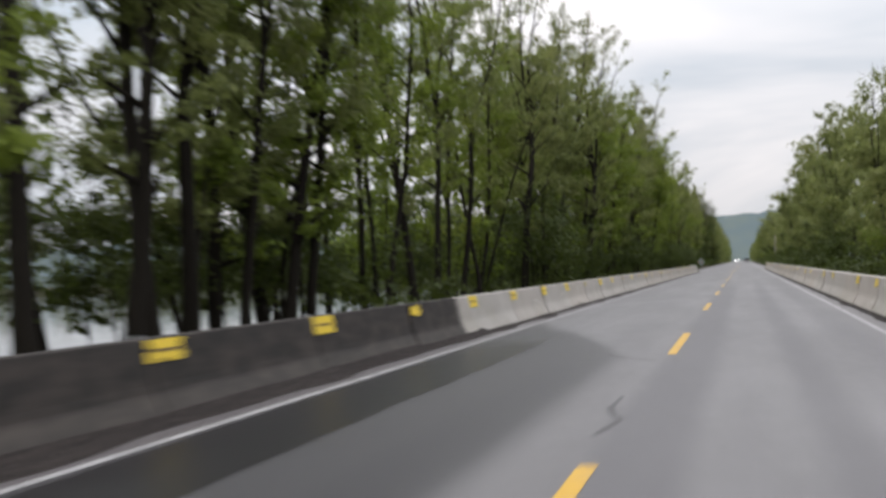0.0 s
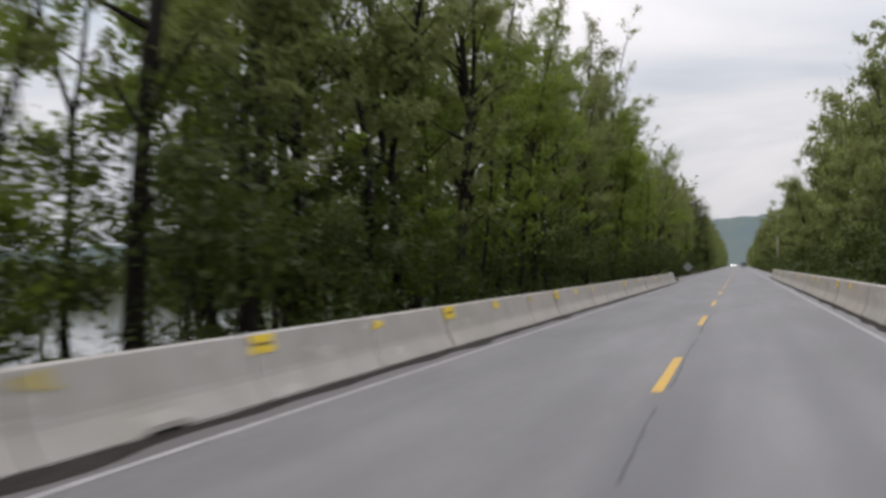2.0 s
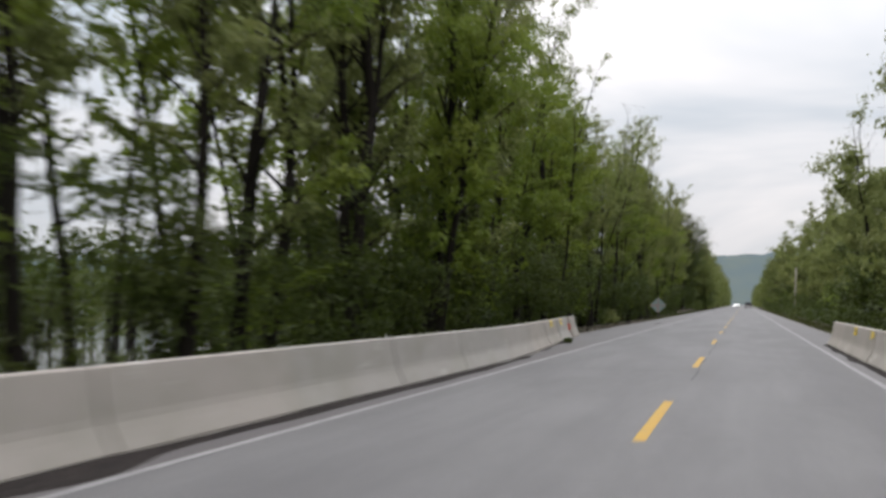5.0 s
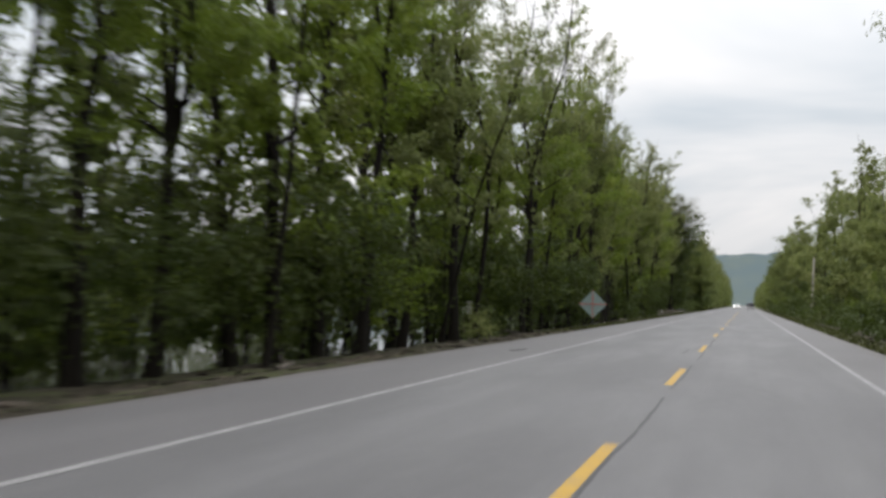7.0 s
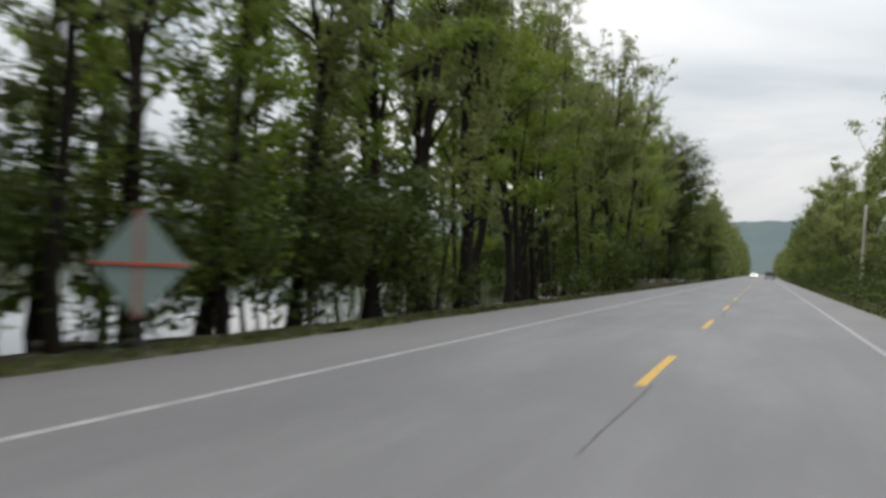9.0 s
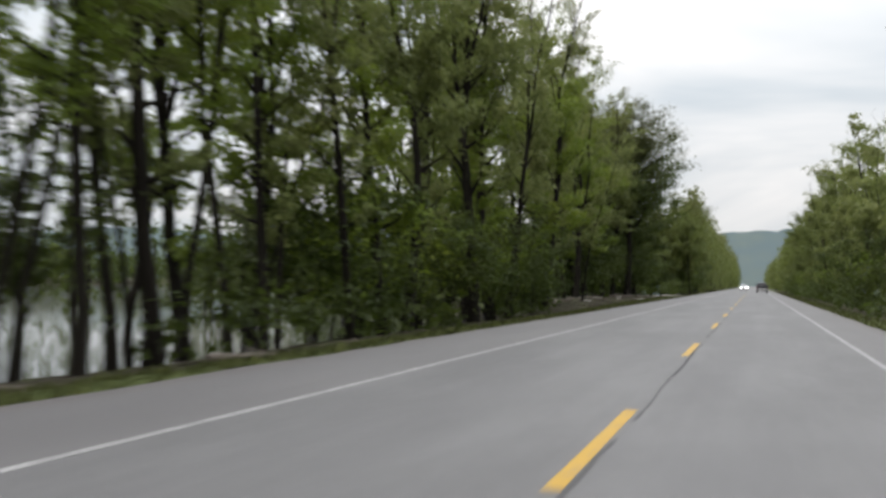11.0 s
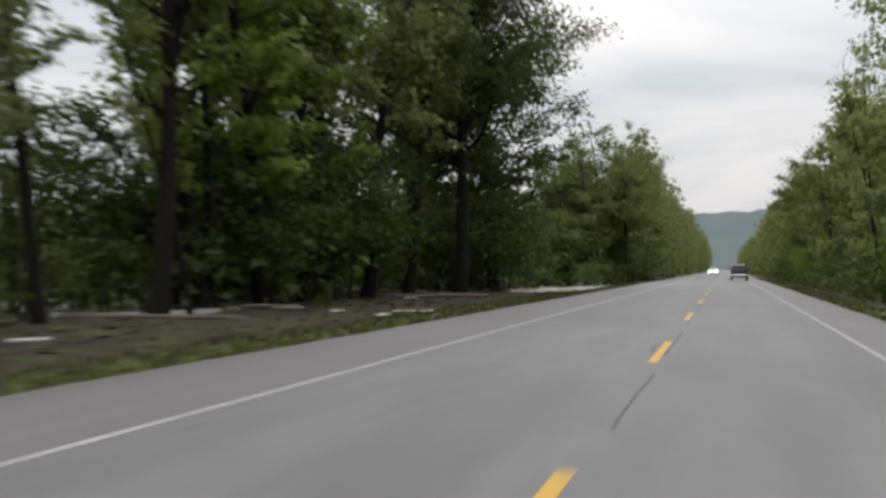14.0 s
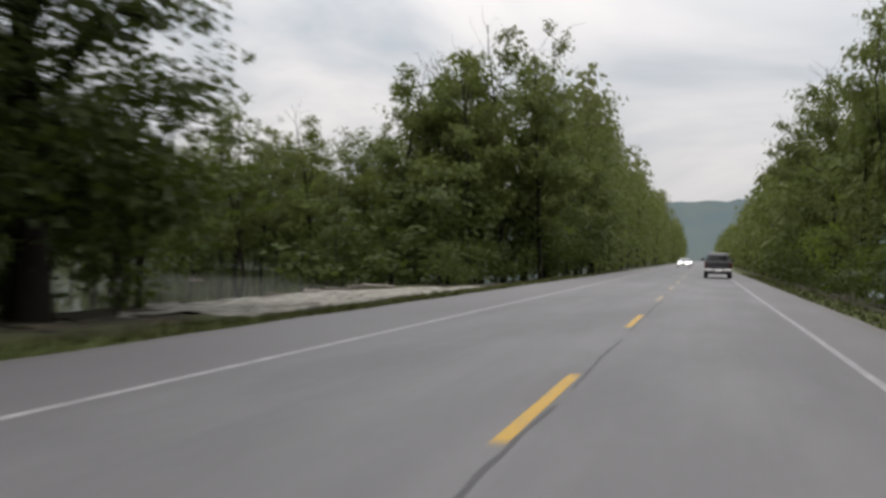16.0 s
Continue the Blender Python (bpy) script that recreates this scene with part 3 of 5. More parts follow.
def tab_mesh(name, length, height, torn, seed, material, thick=0.012):
    """A thin sheet stuck to the concrete, with pieces torn from its rim where it is worn."""
    nx_, nz_ = 14, 6
    bm = bmesh.new()
    grid = {}
    for i in range(nx_):
        for k in range(nz_):
            y, z = (i + 0.5) / nx_ - 0.5, (k + 0.5) / nz_ - 0.5
            rim = max(abs(y), abs(z)) * 2
            if rim ** 3 * torn * 1.4 + torn * noise.noise((y * 5, z * 4, seed * 3.1)) > 0.55:
                continue
            quad = []
            for a, b in ((i, k), (i + 1, k), (i + 1, k + 1), (i, k + 1)):
                if (a, b) not in grid:
                    grid[a, b] = bm.verts.new((thick / 2, (a / nx_ - 0.5) * length, (b / nz_ - 0.5) * height))
                quad.append(grid[a, b])
            bm.faces.new(quad)
    got = bmesh.ops.extrude_face_region(bm, geom=list(bm.faces))
    bmesh.ops.translate(bm, vec=(-thick, 0, 0), verts=[g for g in got["geom"] if isinstance(g, bmesh.types.BMVert)])
    bmesh.ops.recalc_face_normals(bm, faces=bm.faces)
    me = bpy.data.meshes.new(name)
    bm.to_mesh(me)
    bm.free()
    me.materials.append(material)
    return me


TABS = {"whole": tab_mesh("reflector_tab", 0.64, 0.235, 0.0, 1, M_TAB), "frayed": tab_mesh("reflector_tab", 0.62, 0.22, 0.45, 2, M_TAB),
        "torn": tab_mesh("reflector_tab", 0.56, 0.20, 0.72, 3, M_TAB), "scrap": tab_mesh("reflector_tab", 0.42, 0.13, 0.75, 4, M_TAB), "stain": tab_mesh("reflector_tab", 0.6, 0.18, 0.9, 5, M_TABFADED, 0.004)}
bar_bm = box(0.006, 0.44, 0.035, bevel=0.002)
bar_me = bpy.data.meshes.new("print_bar")
bar_bm.to_mesh(bar_me)
bar_bm.free()
bar_me.materials.append(M_TABDARK)


pin_v, pin_f = tube([(0, -0.05, 0.5), (0, -0.05, 0.86), (0, 0.0, 0.9), (0, 0.05, 0.86), (0, 0.05, 0.5)], [0.014] * 5, 6)
PIN = mesh_of("joint_loop", pin_v, pin_f, M_STEEL, True)


def barrier(x, y, side, turn=0.0, mud=False, tab="whole", along_y=-1.5, group="road barriers", body=None):
    label = "mud-stained concrete road barrier with a yellow reflector" if mud else {
        "": "pale bare concrete road barrier at the roadside", "stain": "pale concrete road barrier with a faded reflector stain",
        "whole": "pale concrete road barrier with a yellow reflector"}.get(tab, "pale concrete road barrier with a torn yellow reflector")
    ob = thing("concrete_barrier", label, "barrier", group, pose(x, y, -0.012, 0, 0, turn))
    part("body", body or (BAR_MUD if mud else BAR_CLEAN), ob)
    part("joint_loop", PIN, ob, "rusty steel joint loop", pose(0, LONG / 2 + 0.012, -0.06))
    if tab:
        tp = part("reflector_tab", TABS[tab], ob, "faded yellow stain" if tab == "stain" else "yellow reflective tab", pose(side * 0.112, along_y, 0.69, 0, side * -10.8, 0))
        if tab in ("whole", "frayed"):
            part("print_bar", bar_me, tp, "", pose(side * 0.0085, 0.0, 0.0))
    return ob


STATE = {4: "frayed", 6: "torn", 8: "frayed", 11: "stain", 13: "frayed", 14: "stain", 15: "frayed", 16: "scrap", 18: "torn", 19: "stain", 21: "torn", 22: "scrap", 23: "stain", 24: "", 25: "frayed", 26: "stain", 27: "torn", 28: "", 29: "stain"}
joint = 5.65 - 4 * PITCH
for k in range(35):
    step = PITCH if k < 21 or k > 30 else 3.659
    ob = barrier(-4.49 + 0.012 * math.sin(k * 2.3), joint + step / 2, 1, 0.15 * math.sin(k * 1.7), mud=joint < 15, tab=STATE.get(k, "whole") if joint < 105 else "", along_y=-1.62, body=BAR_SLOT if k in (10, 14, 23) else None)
    ob.scale.y = step / PITCH
    joint += step
# the run bends away from the road at its end, and a last piece stands apart
for x, d, turn, at, length in ((-4.62, 2.0, 3.0, None, 1.05), (-4.91, 6.0, 5.0, None, 1.05), (-5.25, 10.0, 5.0, 0.0, 1.05), (-5.59, 14.0, 5.0, -0.6, 1.05), (-5.88, 18.05, 5.4, None, 0.76)):
    ob = barrier(x, joint + d, 1, turn, tab="whole" if at is not None else "", along_y=at or 0.0)
    if length < 1:
        part("end_marker", (box(0.2, 0.02, 0.26, (0.03, -LONG / 2 - 0.008, 0.42), 0.004), M_RIB), ob, "faded red end marker")
    ob.scale.y = length
for k in range(-4, 35):
    y = 4.4 + PITCH * k
    barrier(4.05 + 0.012 * math.sin(k * 1.9), y, -1, 0.15 * math.sin(k * 2.1), tab=("frayed", "", "torn")[k % 3])

# dirt washed up against the barrier feet, darkened to hold their foot shadow
for side, x0, wide in ((-1, -4.19, 0.42), (1, 3.75, 0.26)):
    v, f = [], []
    yy = [START + 0.5 * i for i in range(int((136 - START) / 0.5))]
    for y in yy:
        out = (0.14 + wide * max(0, noise.noise((side, y * 0.4, 1.0)) * 1.1 + 0.1)) * -side
        bend = -0.0 if y < 121 or side > 0 else -(y - 121) * 0.075
        big = 1.0 if y < 18 else 0.45
        out *= 1.0 if y < 18 else 0.85
        for d, h in ((0.04 * side, 0.13 * big + 0.03 * noise.noise((y * 2, side, 0))), (out * 0.4, 0.05 * big + 0.02 * noise.noise((y * 3, side, 0))), (out, -0.002)):
            v.append((x0 + d + bend, y, h))
    for i in range(len(yy) - 1):
        for k in range(2):
            q = (3 * i + k, 3 * i + k + 1, 3 * i + k + 4, 3 * i + k + 3)
            f.append(q if side > 0 else q[::-1])
    tagged(new("dirt", mesh_of("dirt", v, f, M_DIRT_SHADE, True)), "dark dirt and foot shade along the barrier", "dirt", kind="stuff")


# ---- trees ----
def limb_path(start, way, length, rng, n=5, sag=0.0, lift=0.25):
    p, d = np.array(start, float), np.array(way, float)
    out = [p.copy()]
    for _ in range(n):
        d = d + rng.normal(scale=0.13, size=3) + np.array((0, 0, lift * 0.3 - sag))
        d /= np.linalg.norm(d)
        p = p + d * length / n
        out.append(p.copy())
    return np.array(out)


def grow(seed, height, radius, first, trunk_r, branches, n_leaves, leaf_size, material, stems=1, fork_at=0.4, lean=0.04,
         rise=1.0, bare=0.5, puff=0.42, twigs=2, sides=7, low=0.0):
    """A broadleaf tree: a tapered, crooked trunk that may fork into several stems, rising limbs and twigs in one mesh,
    and its leaves, gathered in sprays along the twigs, in another. low: share of the leaves in a skirt near the ground."""
    rng = np.random.default_rng(seed)
    wood_v, wood_f, tips = [], [], []

    def add(path, radii, n_sides):
        v, f = tube(path, radii, n_sides, sum(map(len, wood_v)))
        wood_v.append(v)
        wood_f.extend(f)

    def stem(start, way, length, r0, r1, n, wander, up):
        p, d = np.array(start, float), np.array(way, float)
        out = [p.copy()]
        for _ in range(n):
            d = d / np.linalg.norm(d) + rng.normal(scale=wander, size=3) * (1, 1, 0.3) + (0, 0, up)
            d /= np.linalg.norm(d)
            p = p + d * length / n
            out.append(p.copy())
        return np.array(out), np.linspace(r0, r1, n + 1)

    lean_a = rng.uniform(0, 6.283)
    way = (math.cos(lean_a) * lean * 2, math.sin(lean_a) * lean * 2, 1.0)
    split = height * (fork_at if stems > 1 else 1.0)
    axis, rad = stem((0, 0, -0.6), way, split + 0.6, trunk_r * 1.1, trunk_r * (0.72 if stems > 1 else 0.1), 5 if stems > 1 else 9, 0.055, 0.03)
    rad[0] *= 1.45
    add(axis, rad, sides)
    leaders = [(axis, rad)]
    if stems > 1:
        turn0 = rng.uniform(0, 6.283)
        for k in range(stems):
            a = turn0 + 6.283 * k / stems + rng.uniform(-0.5, 0.5)
            out = rng.uniform(0.08, 0.24)
            path, r = stem(axis[-1], (math.cos(a) * out, math.sin(a) * out, 1.0), (height - split) * rng.uniform(0.8, 1.03), trunk_r * rng.uniform(0.5, 0.66), 0.015, 6, 0.1, 0.06)
            add(path, r, max(4, sides - 2))
            leaders.append((path, r))
    weights = np.array([max(0.0, p[-1, 2] - max(first, p[0, 2])) for p, _ in leaders])
    weights = weights / weights.sum()
    for (path, r), share in zip(leaders, weights):
        count = int(round(branches * share))
        z0, z1 = max(first, path[0, 2]), path[-1, 2]
        for i in range(count):
            h = z0 + (z1 - z0) * ((i + rng.uniform(0, 1)) / count) ** 0.92
            k = int(np.clip(np.searchsorted(path[:, 2], h) - 1, 0, len(path) - 2))
            fr = float(np.clip((h - path[k, 2]) / max(0.05, path[k + 1, 2] - path[k, 2]), 0, 1))
            base = path[k] * (1 - fr) + path[k + 1] * fr
            thick = (r[k] * (1 - fr) + r[k + 1] * fr) * 0.5
            rel = (h - first) / max(0.1, height - first)
            full = 0.3 + 0.8 * math.sin(math.pi * min(1.0, rel * 0.8 + 0.16)) ** 0.8
            reach = radius * full * rng.uniform(0.6, 1.05)
            a = i * 2.4 + rng.uniform(-0.7, 0.7)
            up = rise * rng.uniform(0.3, 1.3) + 0.6 * rel
            bp, br = stem(base, (math.cos(a), math.sin(a), up), reach, max(0.014, thick), 0.006, 4, 0.2, 0.05)
            if radius > 4:
                # a spreading crown stays within its dome
                dome = 1.05 * radius * math.sqrt(max(0.1, 1 - (max(0.0, bp[-1, 2] / height - 0.5) / 0.56) ** 2))
                over = math.hypot(bp[-1, 0], bp[-1, 1]) / dome
                if over > 0.92:
                    bp = base + (bp - base) * 0.85 / over
                    reach *= 0.85 / over
            add(bp[[0, 2, 4]] if radius < 4 else bp, br[[0, 2, 4]] if radius < 4 else br, 3 if thick < 0.05 else 4)
            thin = rng.uniform() < bare * max(0.0, rel) ** 1.7
            if not thin:
                tips += [(bp[j], bp[j] - bp[j - 1], reach) for j in (2, 3, 4)]
            for _ in range(twigs):
                tp, tr = stem(bp[rng.integers(1, 5)], (math.cos(a) + rng.normal() * 0.8, math.sin(a) + rng.normal() * 0.8, rng.uniform(-0.1, 1.0)), reach * rng.uniform(0.25, 0.55) * (0.75 if radius > 4 else 1.0), max(0.01, thick * 0.4), 0.005, 2, 0.2, 0.0)
                add(tp, tr, 3)
                if not thin:
                    tips += [(tp[1], tp[1] - tp[0], reach), (tp[2], tp[2] - tp[1], reach)]
    at = np.array([t[0] for t in tips])
    along = np.array([t[1] for t in tips])
    along /= np.linalg.norm(along, axis=1)[:, None] + 1e-6
    size = puff * rng.uniform(0.45, 1.25, len(tips)) * np.clip(np.array([t[2] for t in tips]) / radius, 0.5, 1.2)
    fill = size ** 2 * rng.uniform(0.4, 1.5, len(tips))
    count = int(n_leaves * (1 - low))
    pick = rng.choice(len(tips), count, p=fill / fill.sum())
    ball = np.clip(rng.normal(size=(count, 3)), -1.8, 1.8) * (1, 1, 0.6)
    spot = at[pick] + ball * size[pick, None] * 0.6 + along[pick] * size[pick, None] * rng.uniform(-1, 0.8, (count, 1)) * 0.8
    radial = spot * (1, 1, 0)
    face = 0.75 * ball / (np.linalg.norm(ball, axis=1)[:, None] + 0.2) + 0.6 * radial / (np.linalg.norm(radial, axis=1)[:, None] + 0.3)
    if low:
        m = n_leaves - count
        lumps = 14
        la = rng.uniform(0, 6.283, lumps)
        lr = radius * rng.uniform(0.2, 0.9, lumps)
        lump = np.column_stack([lr * np.cos(la), lr * np.sin(la), rng.uniform(0.32, 0.6, lumps) * height])
        ball = np.clip(rng.normal(size=(m, 3)), -1.8, 1.8)
        spot = np.concatenate([spot, lump[rng.integers(0, lumps, m)] + ball * (0.34, 0.34, 0.22) * radius])
        face = np.concatenate([face, ball / (np.linalg.norm(ball, axis=1)[:, None] + 0.2)])
        spot[:, 2] = np.maximum(spot[:, 2], 0.08)
    # the top leaves are the youngest and smallest
    lv, lf = leaves(spot, leaf_size * (1.1 - 0.4 * np.clip(spot[:, 2] / height, 0, 1) ** 2), rng, facing=face + (0, 0, 0.4) + rng.normal(scale=0.42, size=face.shape))
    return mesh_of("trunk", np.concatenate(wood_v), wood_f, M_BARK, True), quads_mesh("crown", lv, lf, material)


def tree(name, label, category, meshes, group):
    ob = thing(name, label, category, group)
    part("trunk", meshes[0], ob)
    part("crown", meshes[1], ob)
    return ob


LEFT_WOOD, RIGHT_WOOD = "flooded roadside wood", "roadside wood across the road"
HEIGHT = {"tall": [20, 21.4, 22.8, 20, 21.4, 22.8], "airy": [20, 21.5, 23, 21], "back": [20, 21, 22], "slim": [15, 16.5, 18, 19.5], "bushy": [6.5, 8.0, 9.5, 11.0],
          "right": [16, 18, 20, 16, 18], "oak": [17, 17, 17], "scrub": [1.6, 2.0, 2.4], "sprout": [1.2], "copse": [14, 16, 17, 15]}
POOL = {
    "tall": [grow(11 + i, h, 3.1 + 0.35 * (i % 3), 2.6 + (i % 4) * 0.9, 0.2 + 0.035 * (i % 3), 38, 6800, 0.201, M_LEAF[i % 2], stems=1 + (i % 3), fork_at=0.3 + 0.12 * (i % 2), lean=0.03, bare=0.7, puff=0.6, twigs=1) for i, h in enumerate(HEIGHT["tall"])],
    "airy": [grow(111 + i, h, 2.6 + 0.3 * (i % 2), 4.0 + (i % 3), 0.13 + 0.03 * (i % 2), 34, 4600, 0.165, M_LEAF[i % 2], stems=1 + (i % 2), fork_at=0.45, lean=0.03, bare=0.8, puff=0.45) for i, h in enumerate(HEIGHT["airy"])],
    "back": [grow(21 + i, h, 2.9, 4.5 + i, 0.17, 26, 2500, 0.32, M_LEAF[0], stems=1 + (i % 2), bare=0.6, puff=0.7, twigs=1) for i, h in enumerate(HEIGHT["back"])],
    "slim": [grow(31 + i, h, 1.6, 3.6 + i, 0.075 + 0.015 * i, 18, 1650, 0.19, M_LEAF[(i + 1) % 2], lean=0.07, bare=0.5, puff=0.45, twigs=1, sides=5) for i, h in enumerate(HEIGHT["slim"])],
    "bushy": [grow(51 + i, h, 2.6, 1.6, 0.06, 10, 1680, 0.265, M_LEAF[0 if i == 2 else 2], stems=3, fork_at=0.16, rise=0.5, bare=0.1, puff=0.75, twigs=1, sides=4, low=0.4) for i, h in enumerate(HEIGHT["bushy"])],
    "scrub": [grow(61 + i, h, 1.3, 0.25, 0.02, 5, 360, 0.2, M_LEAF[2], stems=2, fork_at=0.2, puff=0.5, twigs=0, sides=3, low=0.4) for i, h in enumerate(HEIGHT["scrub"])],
    "right": [grow(71 + i, h, 2.9 + 0.3 * (i % 2), 1.4 + (i % 2) * 0.8, 0.15, 26, 3100, 0.325, M_LEAF[1], stems=1 + (i % 3), fork_at=0.35, bare=0.8, puff=0.8, twigs=1, sides=5) for i, h in enumerate(HEIGHT["right"])],
    "copse": [grow(171 + i, h, 3.0 + 0.3 * (i % 2), 1.2 + (i % 2) * 0.8, 0.15, 26, 4000, 0.28, M_LEAF[3], stems=1 + (i % 3), fork_at=0.3, bare=0.7, puff=0.8, twigs=1, sides=5) for i, h in enumerate(HEIGHT["copse"])],
    "sprout": [grow(66, 1.2, 1.0, 0.15, 0.02, 5, 500, 0.15, M_LEAF[1], stems=2, fork_at=0.2, puff=0.5, twigs=0, sides=4, low=0.4)],
    "oak": [grow(91 + i, h, 6.0, 4.2 + i, 0.3, 62, 21000, 0.205, M_LEAF[2], stems=(1, 2, 3)[i], fork_at=0.42, lean=0.05, rise=0.75, bare=0.25, puff=0.95, twigs=4, sides=9) for i, h in enumerate(HEIGHT["oak"])],
}
NAMES = {"tall": "cottonwood_tree", "airy": "cottonwood_tree", "back": "cottonwood_tree", "slim": "sapling_tree", "bushy": "willow_bush", "right": "roadside_tree", "copse": "alder_tree", "oak": "oak_tree", "scrub": "scrub_bush", "sprout": "scrub_bush"}
LABELS = {"copse": "dark green tree in a dense copse", "airy": "thin-crowned cottonwood tree with sparse spring leaves", "tall": "tall slender cottonwood tree rising from flood water", "back": "tall cottonwood tree standing deep in flood water",
          "slim": "thin dark sapling standing in flood water", "bushy": "low leafy willow bush crowding the bank",
          "right": "leafy green roadside tree behind the verge", "oak": "big dark spreading oak on the muddy bank", "scrub": "small dark scrub bush at the water's edge", "sprout": "small yellow-green bush on the litter-covered bank"}
first_of = {}
rng_t = random.Random(5)


def lane_gap(x, y):
    """How far a spot lies from the open lane of water where a plank floats."""
    ax, ay, bx, by = -11.5, 181.5, -19.2, 192.4
    t = min(1.0, max(0.0, ((x - ax) * (bx - ax) + (y - ay) * (by - ay)) / ((bx - ax) ** 2 + (by - ay) ** 2)))
    return math.hypot(x - ax - t * (bx - ax), y - ay - t * (by - ay))


def plant(kind, x, y, height, group, i=None, turn=None, wide=1.0):
    """Sets a tree of that kind and height, about as wide as its kind grows; bushes leave the notice boards and the floating plank free."""
    if kind in ("bushy", "scrub") and (-13.3 < x < -8 and 185.5 < y < 192.3 or lane_gap(x, y) < (1.3 if kind == "scrub" else 1.9)):
        return None
    i = rng_t.randrange(len(POOL[kind])) if i is None else i
    scale = height / HEIGHT[kind][i]
    m = Matrix.LocRotScale((x, y, ground_height(x, y)), Euler((0, 0, rng_t.uniform(0, 6.28) if turn is None else turn)), (scale * wide, scale * wide, scale))
    if (kind, i) not in first_of:
        ob = first_of[kind, i] = tree(NAMES[kind], LABELS[kind], "bush" if kind in ("bushy", "scrub", "sprout") else "tree", POOL[kind][i], group)
    else:
        ob = copy_thing(first_of[kind, i], Matrix())
    ob.matrix_basis = m
    return tagged(ob, group=group)


def left_height(y):
    return 20.8 if y < 105 else 20.3 if y < 270 else 21.6


def right_height(y):
    for end, h in ((60, 12.5), (80, 14), (120, 16), (164, 19.5), (185, 16), (244, 13.5), (284, 18.5), (330, 15.2), (372, 16.8), (392, 17.2), (440, 15.5)):
        if y < end:
            return h
    return 17.5


# left side, front row, from the start to the opening; along some stretches the crowns are thin and the sky shows through
AIRY = ((0, 21, 0.2), (21, 52, 0.75), (232, 256, 0.5), (258, 282, 0.5), (303, 330, 0.8))


def front_kind(y):
    share = max([0.12] + [p for a, b, p in AIRY if a <= y < b])
    return "airy" if rng_t.random() < share else "tall"


rng_t.seed(100)
for y in (7.5, 10.6, 13.4, 16.5, 18.2, 19.7, 22.9, 25.3, 26.6, 30.0, 32.9, 34.2, 36.3, 39.8, 43.0, 46.2, 49.3):
    plant(front_kind(y), -12.2 + rng_t.uniform(-0.7, 0.5), y, left_height(y) * rng_t.uniform(0.9, 1.08), LEFT_WOOD)
y = 52.5
while y < 322:
    if not 240 < y < 253:
        plant(front_kind(y), -12.3 + rng_t.uniform(-1.5, 0.9) - 2.7 * ease((y - 292) / 10), y, left_height(y) * rng_t.uniform(0.9, 1.08), LEFT_WOOD)
    y += rng_t.uniform(3.1, 4.9)
for y in (240.6, 241.9, 243.1, 245.4, 246.4, 248.3, 250.4, 252.6):
    plant("tall" if 246 < y < 247 else "airy", -13.0 + rng_t.uniform(-0.5, 0.4), y, left_height(y) * rng_t.uniform(0.9, 1.05), LEFT_WOOD)
for x, y, h in ((-12.4, 133, 25.5), (-12.2, 141, 28), (-12.6, 149, 25), (-12.6, 169, 27), (-12.4, 222, 24.5), (-12.2, 228, 25)):
    plant("tall", x, y, h, LEFT_WOOD, wide=0.85)
for x, y in ((-14.2, 186.5), (-14.6, 190.0), (-14.5, 182.0), (-15.0, 193.5), (-16.5, 197.5), (-15.4, 201.0), (-17.0, 188.0)):
    plant("bushy", x, y, rng_t.uniform(6, 8), LEFT_WOOD, 1)
for x, y, h in ((-14.6, 139.0, 20), (-15.2, 146.0, 21), (-15.5, 288.0, 21), (-15.0, 293.0, 20), (-15.3, 85.0, 20), (-15.8, 91.0, 21), (-15.1, 97.5, 20), (-15.7, 104.0, 21), (-15.2, 111.0, 20), (-15.6, 118.0, 20), (-15.5, 66.0, 20), (-15.0, 70.5, 21), (-15.8, 75.0, 20), (-15.2, 80.0, 20)):
    plant("tall", x, y, h, LEFT_WOOD)
for x, y, h in ((-14.8, 153.0, 20), (-15.6, 161.0, 21), (-13.9, 188.4, 20.5), (-15.0, 195.0, 20), (-11.6, 199.5, 21.5), (-15.0, 203.0, 20), (-11.8, 206.0, 21.5)):
    plant("airy", x, y, h, LEFT_WOOD)
# second row and thin stems in the water
rng_t.seed(101)
y = 2.0
while y < 320:
    if y > 0:
        plant("back", -17.5 + rng_t.uniform(-2.5, 1.6), y, left_height(y) * rng_t.uniform(0.8, 1.0), LEFT_WOOD)
    y += rng_t.uniform(15, 22) if y < 44 or 232 < y < 258 else rng_t.uniform(6, 9) if y < 285 else 30
rng_t.seed(102)
y = 4.0
while y < 322:
    plant("slim", -13.2 + rng_t.uniform(-5.5, 2.4), y, rng_t.uniform(10, 18), LEFT_WOOD)
    y += rng_t.uniform(4.2, 7.0)
rng_t.seed(107)
y = 140.0
while y < 190:
    plant("scrub", rng_t.uniform(-24, -14.5), y, rng_t.uniform(1.6, 2.8), LEFT_WOOD, wide=1.1)
    y += 1.7 * rng_t.uniform(0.6, 1.4)
